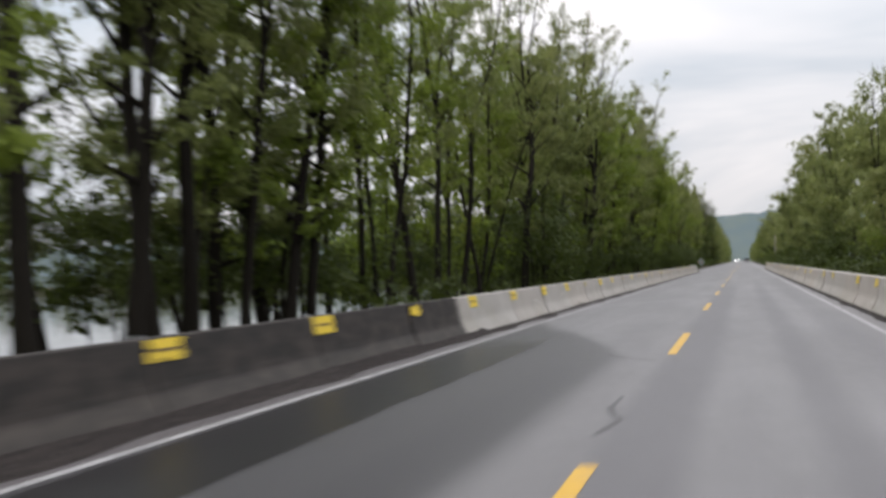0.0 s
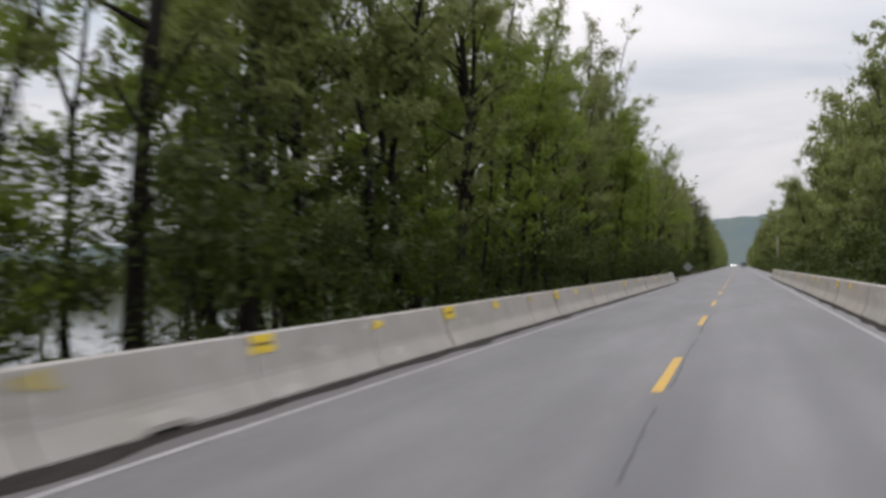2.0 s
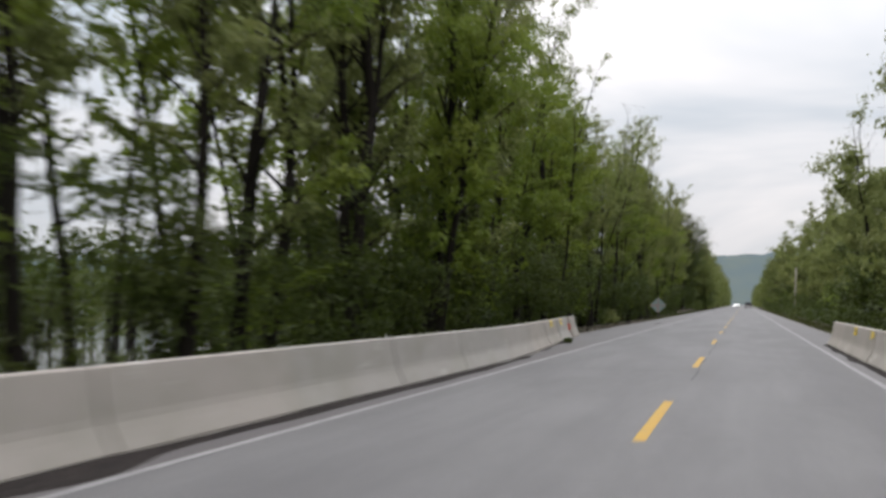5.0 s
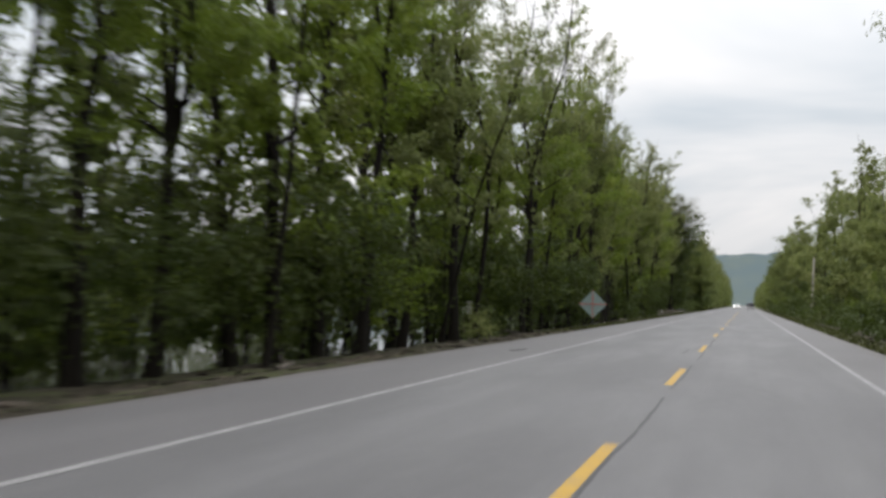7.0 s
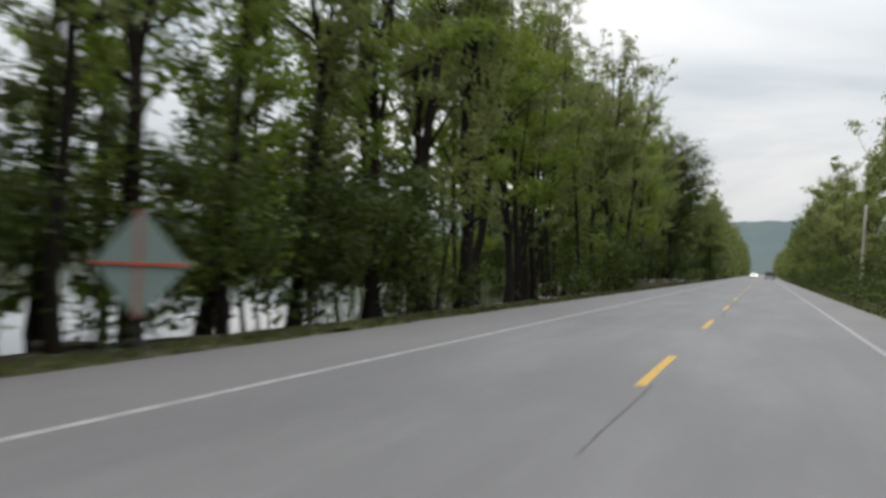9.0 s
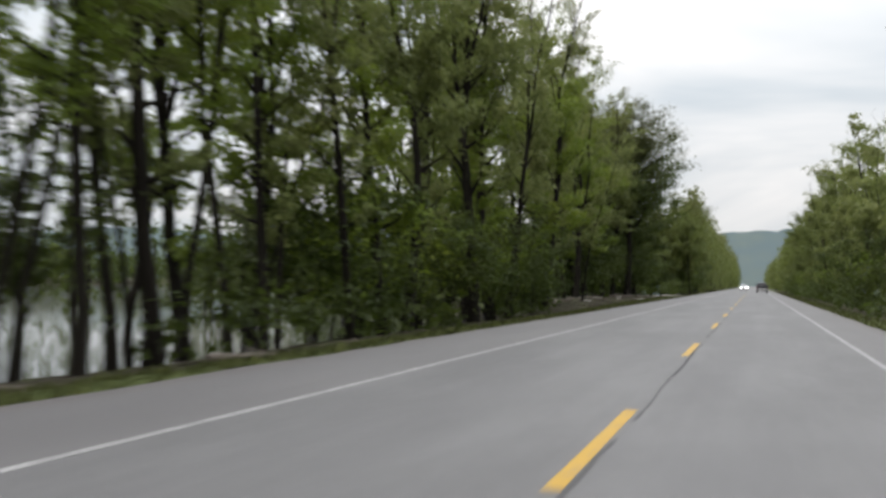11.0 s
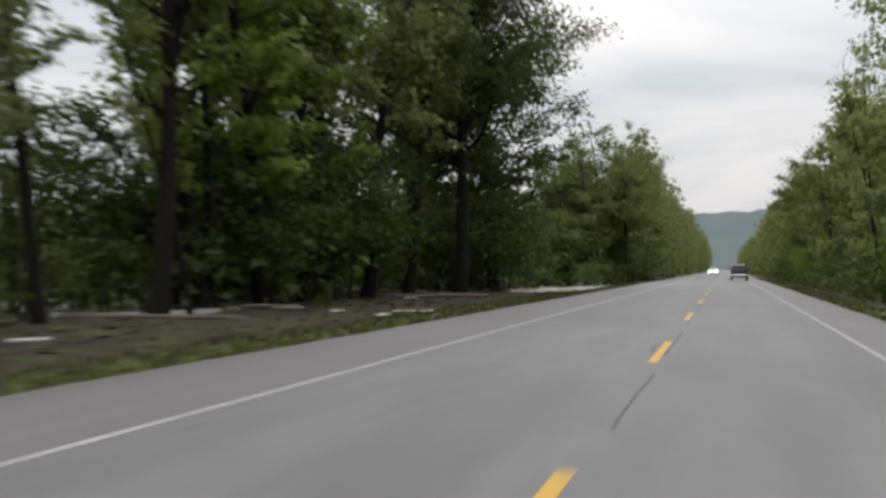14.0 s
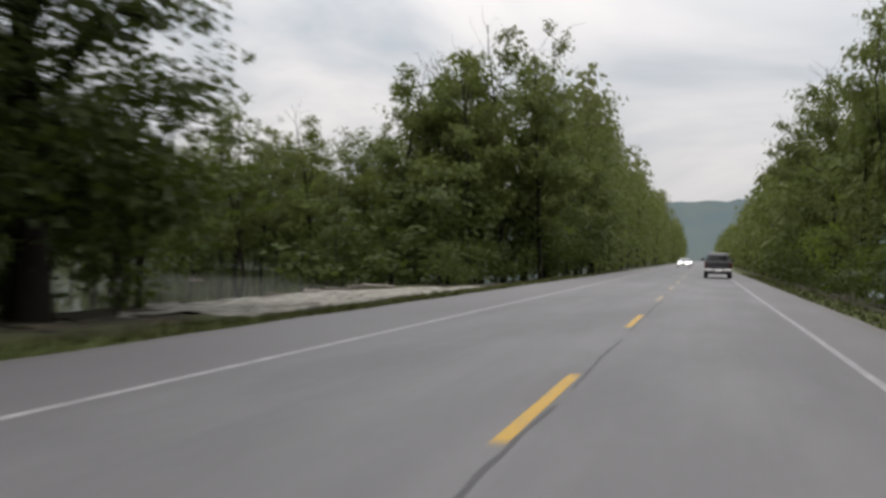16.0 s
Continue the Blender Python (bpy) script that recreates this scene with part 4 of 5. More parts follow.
# leafy bushes behind the first trunks close the lower storey
rng_t.seed(103)
y = 12.0
while y < 336:
    if 222 < y < 252:
        if rng_t.random() < 0.55:
            plant("bushy", rng_t.uniform(-21, -14), y, rng_t.uniform(5, 8), LEFT_WOOD, wide=1.1)
    elif 303 < y < 316 and rng_t.random() < 0.6:
        pass
    elif y < 60:
        plant("bushy", rng_t.uniform(-25, -18), y, rng_t.uniform(6, 8.5), LEFT_WOOD, rng_t.choice((1, 3)), wide=1.1)
    else:
        plant("bushy", rng_t.uniform(-16.5, -12.8) - 3.0 * ease((y - 292) / 10), y, rng_t.uniform(4.5, 7.8), LEFT_WOOD, rng_t.choice((1, 3) if y > 292 else (0, 1, 2, 3)), wide=1.15)
    y += rng_t.uniform(2.8, 4.2)
y = 13.0
while y < 60:
    plant("bushy", rng_t.uniform(-17, -14.2), y, rng_t.uniform(5.5, 7.5), LEFT_WOOD, rng_t.choice((1, 3)), wide=1.05)
    y += rng_t.uniform(3.2, 5.0)
rng_t.seed(104)
y = 56.0
while y < 334:
    if not 218 < y < 262 and not 297 < y < 313:
        plant("bushy", -11.0 + rng_t.uniform(-1.0, 0.7) - 3.2 * ease((y - 288) / 10), y, rng_t.uniform(4.5, 7), LEFT_WOOD, rng_t.choice((1, 3)))
    y += rng_t.uniform(5.0, 9.5)
for x, y in ((-14.8, 327), (-15.5, 330.5), (-14.6, 333), (-16, 325)):
    plant("bushy", x, y, rng_t.uniform(5, 7), LEFT_WOOD, 1, wide=1.2)
rng_t.seed(106)
for y0, y1, gap in ((30, 52, 9), (52, 142, 2.4), (142, 180, 6.0), (186, 226, 3.0), (226, 258, 6.0), (258, 300, 2.6), (300, 345, 2.4), (384, 440, 2.2)):
    y = y0
    while y < y1:
        plant("scrub", rng_t.uniform(-13.4, -10.6) - (4 if 292 < y < 360 else 0), y, rng_t.uniform(1.1, 2.5), LEFT_WOOD)
        y += gap * rng_t.uniform(0.6, 1.4)
rng_t.seed(105)
y = 188.0
while y < 226:
    plant("bushy", rng_t.uniform(-16, -11.4), y, rng_t.uniform(4.5, 7), LEFT_WOOD, wide=1.2)
    y += rng_t.uniform(2.4, 3.6)
for y in (299, 303, 308, 313, 318, 322):
    plant("bushy", rng_t.uniform(-24, -18), y, rng_t.uniform(6, 9), LEFT_WOOD, 1, wide=1.3)
# the two spreading trees by the opening, and growth under them
rng_t.seed(113)
plant("oak", -16.0, 342.5, 21.0, LEFT_WOOD, 0, 0.4)
plant("oak", -13.4, 343.4, 22.0, LEFT_WOOD, 1, 1.5, wide=0.95)
for x, y, h in ((-18.5, 336, 5.5), (-17.0, 339, 5), (-18, 346, 6), (-20, 340, 6), (-20, 350, 7)):
    plant("bushy", x, y, h, LEFT_WOOD)
plant("oak", -14.0, 354.5, 19.5, LEFT_WOOD, 0, 4.1, wide=1.22)
plant("oak", -19.0, 350.0, 15.0, LEFT_WOOD, 2, 0.9, wide=0.95)
for x, y, h in ((-13.4, 350.5, 6.5), (-13.8, 353, 8), (-13.6, 357.5, 7), (-14.6, 360, 7.5), (-12.9, 347, 6), (-15.2, 355.5, 9)):
    plant("bushy", x, y, h, LEFT_WOOD, 1, wide=1.25)
for x, y, h in ((-15.6, 325.5, 21), (-17.5, 330, 21), (-15.0, 318.5, 20.5), (-16.6, 321.0, 19), (-14.9, 322.5, 22.5), (-15.0, 333.0, 22.5), (-14.4, 337.2, 20.5)):
    plant("tall", x, y, h, LEFT_WOOD, 3 if y > 325 else 0, wide=1.3 if h > 22 else 1.15)
for x, y, h in ((-16.5, 319.5, 9), (-15.2, 324, 8.5), (-17.5, 327.5, 9)):
    plant("bushy", x, y, h, LEFT_WOOD, 3, wide=1.2)
for x, y, h in ((-17, 43.5, 8), (-15.0, 47.5, 8), (-16.5, 51.5, 9), (-14.5, 55, 8), (-14.2, 84, 8.5), (-13.4, 88.5, 9), (-14.6, 93, 8.5), (-13.6, 98, 9), (-13.6, 142.5, 8), (-14.6, 147, 9), (-13.2, 151.5, 8.5)):
    plant("bushy", x, y, h, LEFT_WOOD, 2, wide=1.1)
for x, y, h in ((-14.0, 161, 7), (-14.8, 165, 8), (-13.6, 169, 7), (-13.4, 258, 7), (-14.2, 263, 8), (-13.6, 268, 7), (-14.4, 273, 8)):
    plant("bushy", x, y, h, LEFT_WOOD, 1 if y < 200 else 2, wide=1.2)
plant("tall", -14.0, 262.0, 20.5, LEFT_WOOD, 1)
for x, y, h in ((-13.5, 20.5, 13), (-15.2, 24, 14), (-14, 28, 13), (-16.2, 31.5, 14)):
    plant("slim", x, y, h, LEFT_WOOD, 0, wide=1.5)
for x, y, h in ((-12.8, 185.5, 2.2), (-13.6, 188, 2.5), (-12.6, 191, 2.0), (-13.4, 194, 2.4), (-12.7, 197, 2.2)):
    plant("scrub", x, y, h, LEFT_WOOD, wide=1.2)
for x, y, h in ((-13.2, 233, 15), (-14.8, 236.5, 17), (-12.6, 240, 14), (-16, 243.5, 18), (-13.6, 246.5, 16), (-14.9, 250, 15), (-17.5, 247, 17), (-12.9, 253, 14), (-16.2, 257, 17)):
    plant("slim", x, y, h, LEFT_WOOD)
for x, y, h in ((-15.2, 346, 6.5), (-15.8, 350, 7), (-17, 353, 7.5), (-18, 350, 8), (-16.8, 357, 7), (-18.5, 361, 7), (-20, 356, 8), (-23, 360, 8), (-19.5, 365, 7.5), (-22, 369, 8)):
    plant("bushy", x, y, h, LEFT_WOOD, 1 if h > 6 else 3, wide=1.3)
for x, y, h in ((-15.6, 290.5, 9), (-17.2, 295.0, 9.5), (-16.6, 304.5, 9.5), (-19.5, 315.0, 10)):
    plant("bushy", x, y, h, LEFT_WOOD, 3, wide=1.2)
for x, y, h in ((-15.0, 20.5, 7), (-16.2, 23.5, 7.5), (-15.4, 27.0, 7), (-16, 137, 10), (-16.6, 142, 10.5), (-15.6, 146, 10), (-21.5, 196, 8), (-23.5, 199.5, 8.5), (-20, 199, 8), (-17.8, 184.4, 8.5), (-19.6, 187.8, 9), (-22, 191, 9), (-14.4, 190.6, 8), (-16, 193.4, 8.5), (-19, 196.4, 9), (-15.6, 181.0, 8), (-16.8, 326.4, 11), (-18.2, 329.6, 11), (-17.6, 333.4, 11), (-19.4, 337.0, 11), (-20.8, 334.0, 11), (-17, 70, 10), (-18.2, 75, 10.5), (-17.5, 80, 10), (-18.4, 86, 10), (-15.2, 257, 8), (-16.4, 260.5, 8.5)):
    plant("bushy", x, y, h, LEFT_WOOD, 3, wide=1.15)
for x, y, h in ((-14.4, 24.2, 20.5), (-14.8, 28.4, 20), (-16.4, 140.5, 20.5), (-14.2, 184.0, 20), (-14.6, 250.5, 20), (-15.6, 256.0, 20.5), (-14.5, 275.0, 20.5), (-15.1, 281.0, 20), (-15.8, 327.6, 21), (-17.2, 323.6, 20.5), (-18.6, 327.4, 20.5), (-17.0, 332.2, 21), (-18.4, 335.8, 21), (-20.5, 331.5, 20), (-17.2, 73.0, 20), (-17.8, 78.5, 19)):
    plant("tall", x, y, h, LEFT_WOOD, 4)
# behind the flooded opening the wood begins again; away from the road its trees stand in open water
rng_t.seed(108)
for k in range(30):
    u = k / 29
    deep = u > 0.2
    plant("copse", -15 - 36 * u + rng_t.uniform(-2, 2), 402 - 6 * u + rng_t.uniform(-4, 4) + (rng_t.uniform(0, 22) if deep else 0),
          rng_t.uniform(13.5, 16.5) if not deep else rng_t.uniform(11.5, 14), LEFT_WOOD, rng_t.choice((1, 3)) if deep else None, wide=1.15)
for k in range(20):
    u = k / 19
    deep = u > 0.25
    plant("bushy", -14 - 40 * u + rng_t.uniform(-2, 2), 397 - 6 * u + rng_t.uniform(-3, 3) + (48 if deep else 0), rng_t.uniform(4.5, 8), LEFT_WOOD, rng_t.choice((0, 1, 3)), wide=1.4)
for k in range(14):
    plant("slim", -22 - 2.0 * k + rng_t.uniform(-1, 1), rng_t.uniform(392, 420), rng_t.uniform(9, 12), LEFT_WOOD)
for x, y, h in ((-14.8, 186.6, 3.2), (-15.6, 188.8, 3.6), (-14.6, 190.6, 3.0), (-16.2, 192.6, 3.4), (-15.2, 194.8, 3.0), (-16.8, 186.0, 3.8)):
    plant("scrub", x, y, h, LEFT_WOOD, wide=0.9)
plant("sprout", -9.2, 180.9, 0.95, LEFT_WOOD)
for k in range(20):
    plant("scrub", -13.0 - 1.6 * k + rng_t.uniform(-1, 1), 394 + rng_t.uniform(-3, 4) + (k > 6) * rng_t.uniform(8, 40), rng_t.uniform(2, 3.6), LEFT_WOOD, wide=1.4)
rng_t.seed(109)
for x, y, h in ((-14.0, 400, 15.5), (-12.2, 403, 18), (-15, 408, 16), (-12.5, 411, 15.5), (-17, 404, 14.5), (-13.2, 396.5, 15), (-9.8, 404, 15.6), (-11.5, 407, 17), (-11.8, 418, 16.5), (-12.5, 425, 17), (-12, 433, 17.5), (-12, 441, 17)):
    plant("copse", x, y, h * 1.05, LEFT_WOOD, wide=1.05)
for x, y, h in ((-12.6, 405.5, 6), (-14.6, 414.0, 6.5)):
    plant("bushy", x, y, h, LEFT_WOOD, 1, wide=1.3)
for k in range(10):
    plant("bushy", -11.5 + rng_t.uniform(-1.5, 1.5), 410 + k * 4, rng_t.uniform(5, 9), LEFT_WOOD, wide=1.2)

for _ in range(26):
    plant("scrub", rng_t.uniform(-21, -14.8), rng_t.uniform(316, 364), rng_t.uniform(1.6, 3.4), LEFT_WOOD, wide=1.2)
# right side
rng_t.seed(110)
y = 60.0
while y < 440:
    plant("scrub", rng_t.uniform(8.6, 10.2), y, rng_t.uniform(1.2, 2.6), RIGHT_WOOD, wide=1.2)
    y += rng_t.uniform(2.4, 4.4)
rng_t.seed(111)
y = 34.0
while y < 440:
    back = 2.9 if 253 < y < 280 else 1.2 if 228 < y < 284 else 0
    plant("right" if y < 385 else "copse", 10.8 + rng_t.uniform(-0.8, 1.6) + back, y, right_height(y) * rng_t.uniform(0.82, 1.08), RIGHT_WOOD, wide=0.85 if 175 < y < 190 else 1.0)
    y += rng_t.uniform(3.6, 5.4)
rng_t.seed(112)
y = 70.0
while y < 440:
    plant("bushy", 9.8 + rng_t.uniform(-0.4, 1.6) + (2.6 if 228 < y < 284 else 0), y, rng_t.uniform(4, 7.5), RIGHT_WOOD)
    y += rng_t.uniform(7, 11)


# woods too far off to tell single trees apart
def far_wood(name, label, count, where, height, spread, leaf_size, per, seed, material, trunks=True):
    rng = np.random.default_rng(seed)
    lv, fv, wv_, wf = [], [], [], []
    nv = 0
    for _ in range(count):
        x, y = where(rng)
        h = height * rng.uniform(0.7, 1.12)
        z0 = max(ground_height(x, y), WATER_LEVEL - 0.3)
        t = rng.uniform(0, 1, per) ** 0.8
        r = spread * (0.45 + 0.75 * np.sin(np.pi * np.clip(t * 0.85 + 0.1, 0, 1))) * rng.uniform(0.3, 1.05, per)
        a = rng.uniform(0, 6.283, per)
        lv.append(np.column_stack([x + r * np.cos(a), y + r * np.sin(a), z0 + 0.5 + t * h]) + rng.normal(scale=0.25, size=(per, 3)))
        fv.append(np.column_stack([np.cos(a), np.sin(a), np.full(per, 0.6)]) + rng.normal(scale=0.4, size=(per, 3)))
        if trunks:
            v, f = tube([(x, y, z0 - 0.3), (x + 0.1, y, z0 + h * 0.5), (x, y + 0.1, z0 + h * 0.9)], [0.17, 0.11, 0.03], 4, nv)
            wv_.append(v)
            wf += f
            nv += len(v)
    v, f = leaves(np.concatenate(lv), leaf_size, rng, facing=np.concatenate(fv))
    ob = tagged(new(name, quads_mesh(name, v, f, material)), label, "woods", kind="stuff")
    if trunks:
        part("trunks", mesh_of("trunks", np.concatenate(wv_), wf, M_BARK), ob)
    return ob


far_wood("far_woods", "distant green woods lining the road", 130, lambda r: (-13.5 + r.uniform(-4, 2.2), 440 + 620 * r.uniform() ** 1.5), 20.0, 3.2, 0.7, 400, 1, M_LEAF[3])
far_wood("far_woods", "distant green woods lining the road", 120, lambda r: (11.5 + r.uniform(-1.8, 4), 438 + 620 * r.uniform() ** 1.5), 13.5, 3.2, 0.8, 330, 2, M_LEAF[3])


def deep_low(r):
    y = r.uniform(96, 215) if r.uniform() < 0.75 else r.uniform(275, 340)
    return -26 - 22 * r.uniform() ** 1.5, y


def deep_bay(r):
    x = -15 - 58 * r.uniform()
    return x, (405 if x > -23 else 446) + 24 * r.uniform()


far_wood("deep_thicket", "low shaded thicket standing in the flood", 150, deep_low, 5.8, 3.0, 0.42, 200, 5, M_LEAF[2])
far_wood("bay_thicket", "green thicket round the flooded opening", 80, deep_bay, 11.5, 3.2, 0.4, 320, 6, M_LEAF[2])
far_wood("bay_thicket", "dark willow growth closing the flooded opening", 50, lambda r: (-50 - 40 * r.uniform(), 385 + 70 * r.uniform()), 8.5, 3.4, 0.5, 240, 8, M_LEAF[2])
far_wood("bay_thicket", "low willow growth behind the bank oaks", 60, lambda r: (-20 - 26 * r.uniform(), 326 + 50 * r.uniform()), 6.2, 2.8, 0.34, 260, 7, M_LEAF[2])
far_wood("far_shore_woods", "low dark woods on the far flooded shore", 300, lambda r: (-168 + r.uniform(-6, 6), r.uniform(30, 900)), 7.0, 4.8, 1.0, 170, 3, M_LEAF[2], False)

# wooded hill across the end of the road
hv, hf = [], []
nx, ny = 700, 10
for j in range(ny):
    for i in range(nx):
        x = -1500 + 3000 * i / (nx - 1)
        top = 71 + 15 * noise.noise((x * 0.0030 + 3.1, 0.4, 0)) + 5 * noise.noise((x * 0.017, 2.4, 0)) + 2.6 * noise.noise((x * 0.06, 5.4, 0)) + 2.0 * noise.noise((x * 0.15, 9.4, 0))
        hv.append((x, 1230 + 30 * j, -2 + top * math.sin(j / (ny - 1) * math.pi / 2)))
for j in range(ny - 1):
    for i in range(nx - 1):
        hf.append((j * nx + i, j * nx + i + 1, (j + 1) * nx + i + 1, (j + 1) * nx + i))
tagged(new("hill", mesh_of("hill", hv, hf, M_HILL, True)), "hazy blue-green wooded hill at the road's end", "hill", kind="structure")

# ---- grass on the verges ----
rng_g = np.random.default_rng(8)
for side, inner, outer, first, count in ((-1, -6.25, -8.7, 188, 18000), (1, 5.1, 7.0, 138, 9000)):
    gy_ = rng_g.uniform(first, 440, count)
    gx_ = inner + (outer - inner) * rng_g.uniform(0, 1, count) ** 1.4
    gz_ = np.array([ground_height(a, b) for a, b in zip(gx_, gy_)])
    h = rng_g.uniform(0.05, 0.17, count)
    a = rng_g.uniform(0, 6.283, count)
    w = rng_g.uniform(0.02, 0.05, count)
    tip = rng_g.normal(scale=0.05, size=(count, 2))
    root = np.column_stack([gx_, gy_, gz_ - 0.02])
    across = np.column_stack([np.cos(a) * w, np.sin(a) * w, np.zeros(count)])
    up = np.column_stack([tip, h])
    v = np.stack([root - across, root + across, root + up + across * 0.35, root + up - across * 0.35], 1).reshape(-1, 3)
    tagged(new("grass", quads_mesh("grass", v, np.arange(4 * count).reshape(-1, 4), M_GRASS)), "short green grass on the road verge", "grass", kind="stuff")


# twigs, bark and dead leaves strewn on the bank
rng_l = np.random.default_rng(19)
lit = []
for x0, x1, y0, y1, count in ((-6.3, -11, 132, 232, 4200), (-7.6, -13, 232, 300, 2200), (-7.4, -15, 292, 372, 5200), (-4.7, -7.5, 118, 142, 900), (5.2, 9.5, 136, 440, 2600)):
    lx, ly = x0 + (x1 - x0) * rng_l.uniform(0, 1, count), rng_l.uniform(y0, y1, count)
    lit.append(np.column_stack([lx, ly, [max(ground_height(a, b), WATER_LEVEL) + 0.02 for a, b in zip(lx, ly)]]))
spot = np.concatenate(lit)
long_ = rng_l.uniform(0.05, 0.42, len(spot)) * rng_l.uniform(0.3, 1, len(spot))
turn_ = rng_l.uniform(0, 6.283, len(spot))
d_ = np.column_stack([np.cos(turn_), np.sin(turn_), rng_l.normal(scale=0.12, size=len(spot))]) * long_[:, None]
w_ = np.column_stack([-np.sin(turn_), np.cos(turn_), rng_l.normal(scale=0.4, size=len(spot))]) * rng_l.uniform(0.012, 0.05, len(spot))[:, None]
lv = np.stack([spot - d_, spot + w_, spot + d_, spot - w_], 1).reshape(-1, 3)
tagged(new("bank_litter", quads_mesh("bank_litter", lv, np.arange(len(lv)).reshape(-1, 4), M_TWIG)), "twigs, bark and dead leaves strewn over the bank", "litter", kind="stuff")

# ---- silt flat and driftwood on the bank ----
sv, sf = [], []
sy = [355.5 + 0.5 * i for i in range(56)]
for y in sy:
    u = (y - 355.5) / 27.5
    edge, out = -8.9 - 0.4 * noise.noise((y * 0.3, 0, 0)), -16.4 + 1.8 * u + 0.9 * noise.noise((y * 0.35, 4, 1))
    out = edge + (out - edge) * math.sin(math.pi * min(1, max(0.03, u * 0.9 + 0.06))) ** 0.5
    for k in range(11):
        x = edge + (out - edge) * k / 10
        rise = 0.05 * (1 - abs(k - 5) / 5)
        sv.append((x, y, max(ground_height(x, y), WATER_LEVEL) + 0.012 + rise + 0.02 * noise.noise((x, y, 3))))
for j in range(len(sy) - 1):
    for k in range(10):
        sf.append((j * 11 + k, j * 11 + k + 1, j * 11 + k + 12, j * 11 + k + 11))
tagged(new("silt", mesh_of("silt", sv, sf, M_SILT, True)), "pale dried silt along the flood's edge", "silt", kind="stuff")

# flood water left standing in hollows of the level bank
for px, py, long_x, long_y, seed in ((-16.2, 317.0, 2.2, 3.6, 1), (-18.2, 326.0, 2.2, 3.6, 3)):
    ring = [(px + long_x * math.cos(a) * (1 + 0.35 * noise.noise((2 * math.cos(a), 2 * math.sin(a), seed))), py + long_y * math.sin(a) * (1 + 0.35 * noise.noise((2 * math.cos(a), 2 * math.sin(a), seed + 5)))) for a in [6.2832 * i / 28 for i in range(28)]]
    level = ground_height(px, py) + 0.07
    pv = [(px, py, level)] + [(a, b, level) for a, b in ring] + [(px + (a - px) * 1.05, py + (b - py) * 1.05, level - 0.25) for a, b in ring]
    pf = [(0, 1 + i, 1 + (i + 1) % 28) for i in range(28)] + [(1 + i, 29 + i, 29 + (i + 1) % 28, 1 + (i + 1) % 28) for i in range(28)]
    tagged(new("puddle", mesh_of("puddle", pv, pf, M_WATER)), "dark flood puddle lying on the muddy bank", "puddle", kind="stuff")


def log(x, y, length, r, turn, pale, seed, tilt=0.0):
    rng = np.random.default_rng(seed)
    n = 9
    t = np.linspace(0, 1, n)
    path = np.column_stack([(t - 0.5) * length, np.cumsum(rng.normal(scale=0.04 * length / 3, size=n)), r * 0.7 + tilt * t * length + np.abs(rng.normal(scale=0.02, size=n))])
    v, f = tube(path, r * (1.1 - 0.6 * t) * rng.uniform(0.85, 1.15, n), 8)
    stub = limb_path(path[5], (0.3, 0.7, 0.5), length * 0.14, rng, 3)
    v2, f2 = tube(stub, r * 0.4 * np.linspace(1, 0.3, 4), 5, len(v))
    ob = new("driftwood_log", mesh_of("driftwood_log", np.concatenate([v, v2]), f + f2, M_DEADWOOD if pale else M_DARKWOOD, True))
    tagged(ob, "bleached driftwood log lying on the bank" if pale else "dark wet driftwood log on the mud", "log", "driftwood on the bank")
    ob.matrix_basis = pose(x, y, max(ground_height(x, y), WATER_LEVEL - 0.02) - 0.02, 0, 0, turn)
    return ob


def board(x, y, length, wide, turn, lift=0.0, tip=0.0):
    ob = part("painted_board", (box(length, wide, 0.04, (0, 0, 0.02), 0.006), M_PLANK))
    tagged(ob, "pale painted board washed up on the bank", "board", "boards on the bank")
    ob.matrix_basis = pose(x, y, max(ground_height(x, y), WATER_LEVEL) + lift, tip, 0, turn)
    return ob


tagged(board(-18.7, 191.8, 2.1, 0.3, 35, 0.0, 3), "pale painted plank floating on the flood water")
rng_d = random.Random(12)
for i in range(16):
    late = i < 6
    y = rng_d.uniform(292, 352) if late else rng_d.uniform(148, 285)
    y += 60 if 168 < y < 186 else 0
    x = -8.7 - rng_d.random() ** 1.3 * 5.5 - (2.5 if late else 0)
    log(x, y, rng_d.uniform(1.2, 4.2), rng_d.uniform(0.05, 0.13), rng_d.uniform(-50, 50) + 75, rng_d.random() < 0.4, 100 + i, 0.01)
for x, y, length, turn in ((-13.4, 321.2, 1.1, 35), (-11.2, 320.2, 0.5, 60), (-9.1, 318.8, 0.7, 80), (-9.3, 322.5, 1.5, 30), (-14.3, 338.5, 0.9, 30), (-12.8, 333.0, 0.6, 10), (-12.0, 306.5, 0.8, 50)):
    board(x, y, length, 0.16, turn, 0.015, 4)
for i in range(7):
    log(-15 - rng_d.random() * 16, rng_d.uniform(372, 394), rng_d.uniform(0.7, 2.0), rng_d.uniform(0.04, 0.08), rng_d.uniform(-30, 30), i % 2 == 0, 140 + i)
log(-13.2, 336.0, 7.0, 0.13, 35, False, 60)
log(-16.5, 337.5, 6.0, 0.16, 20, False, 61)
log(-14.0, 314.0, 5.0, 0.12, 25, False, 62)

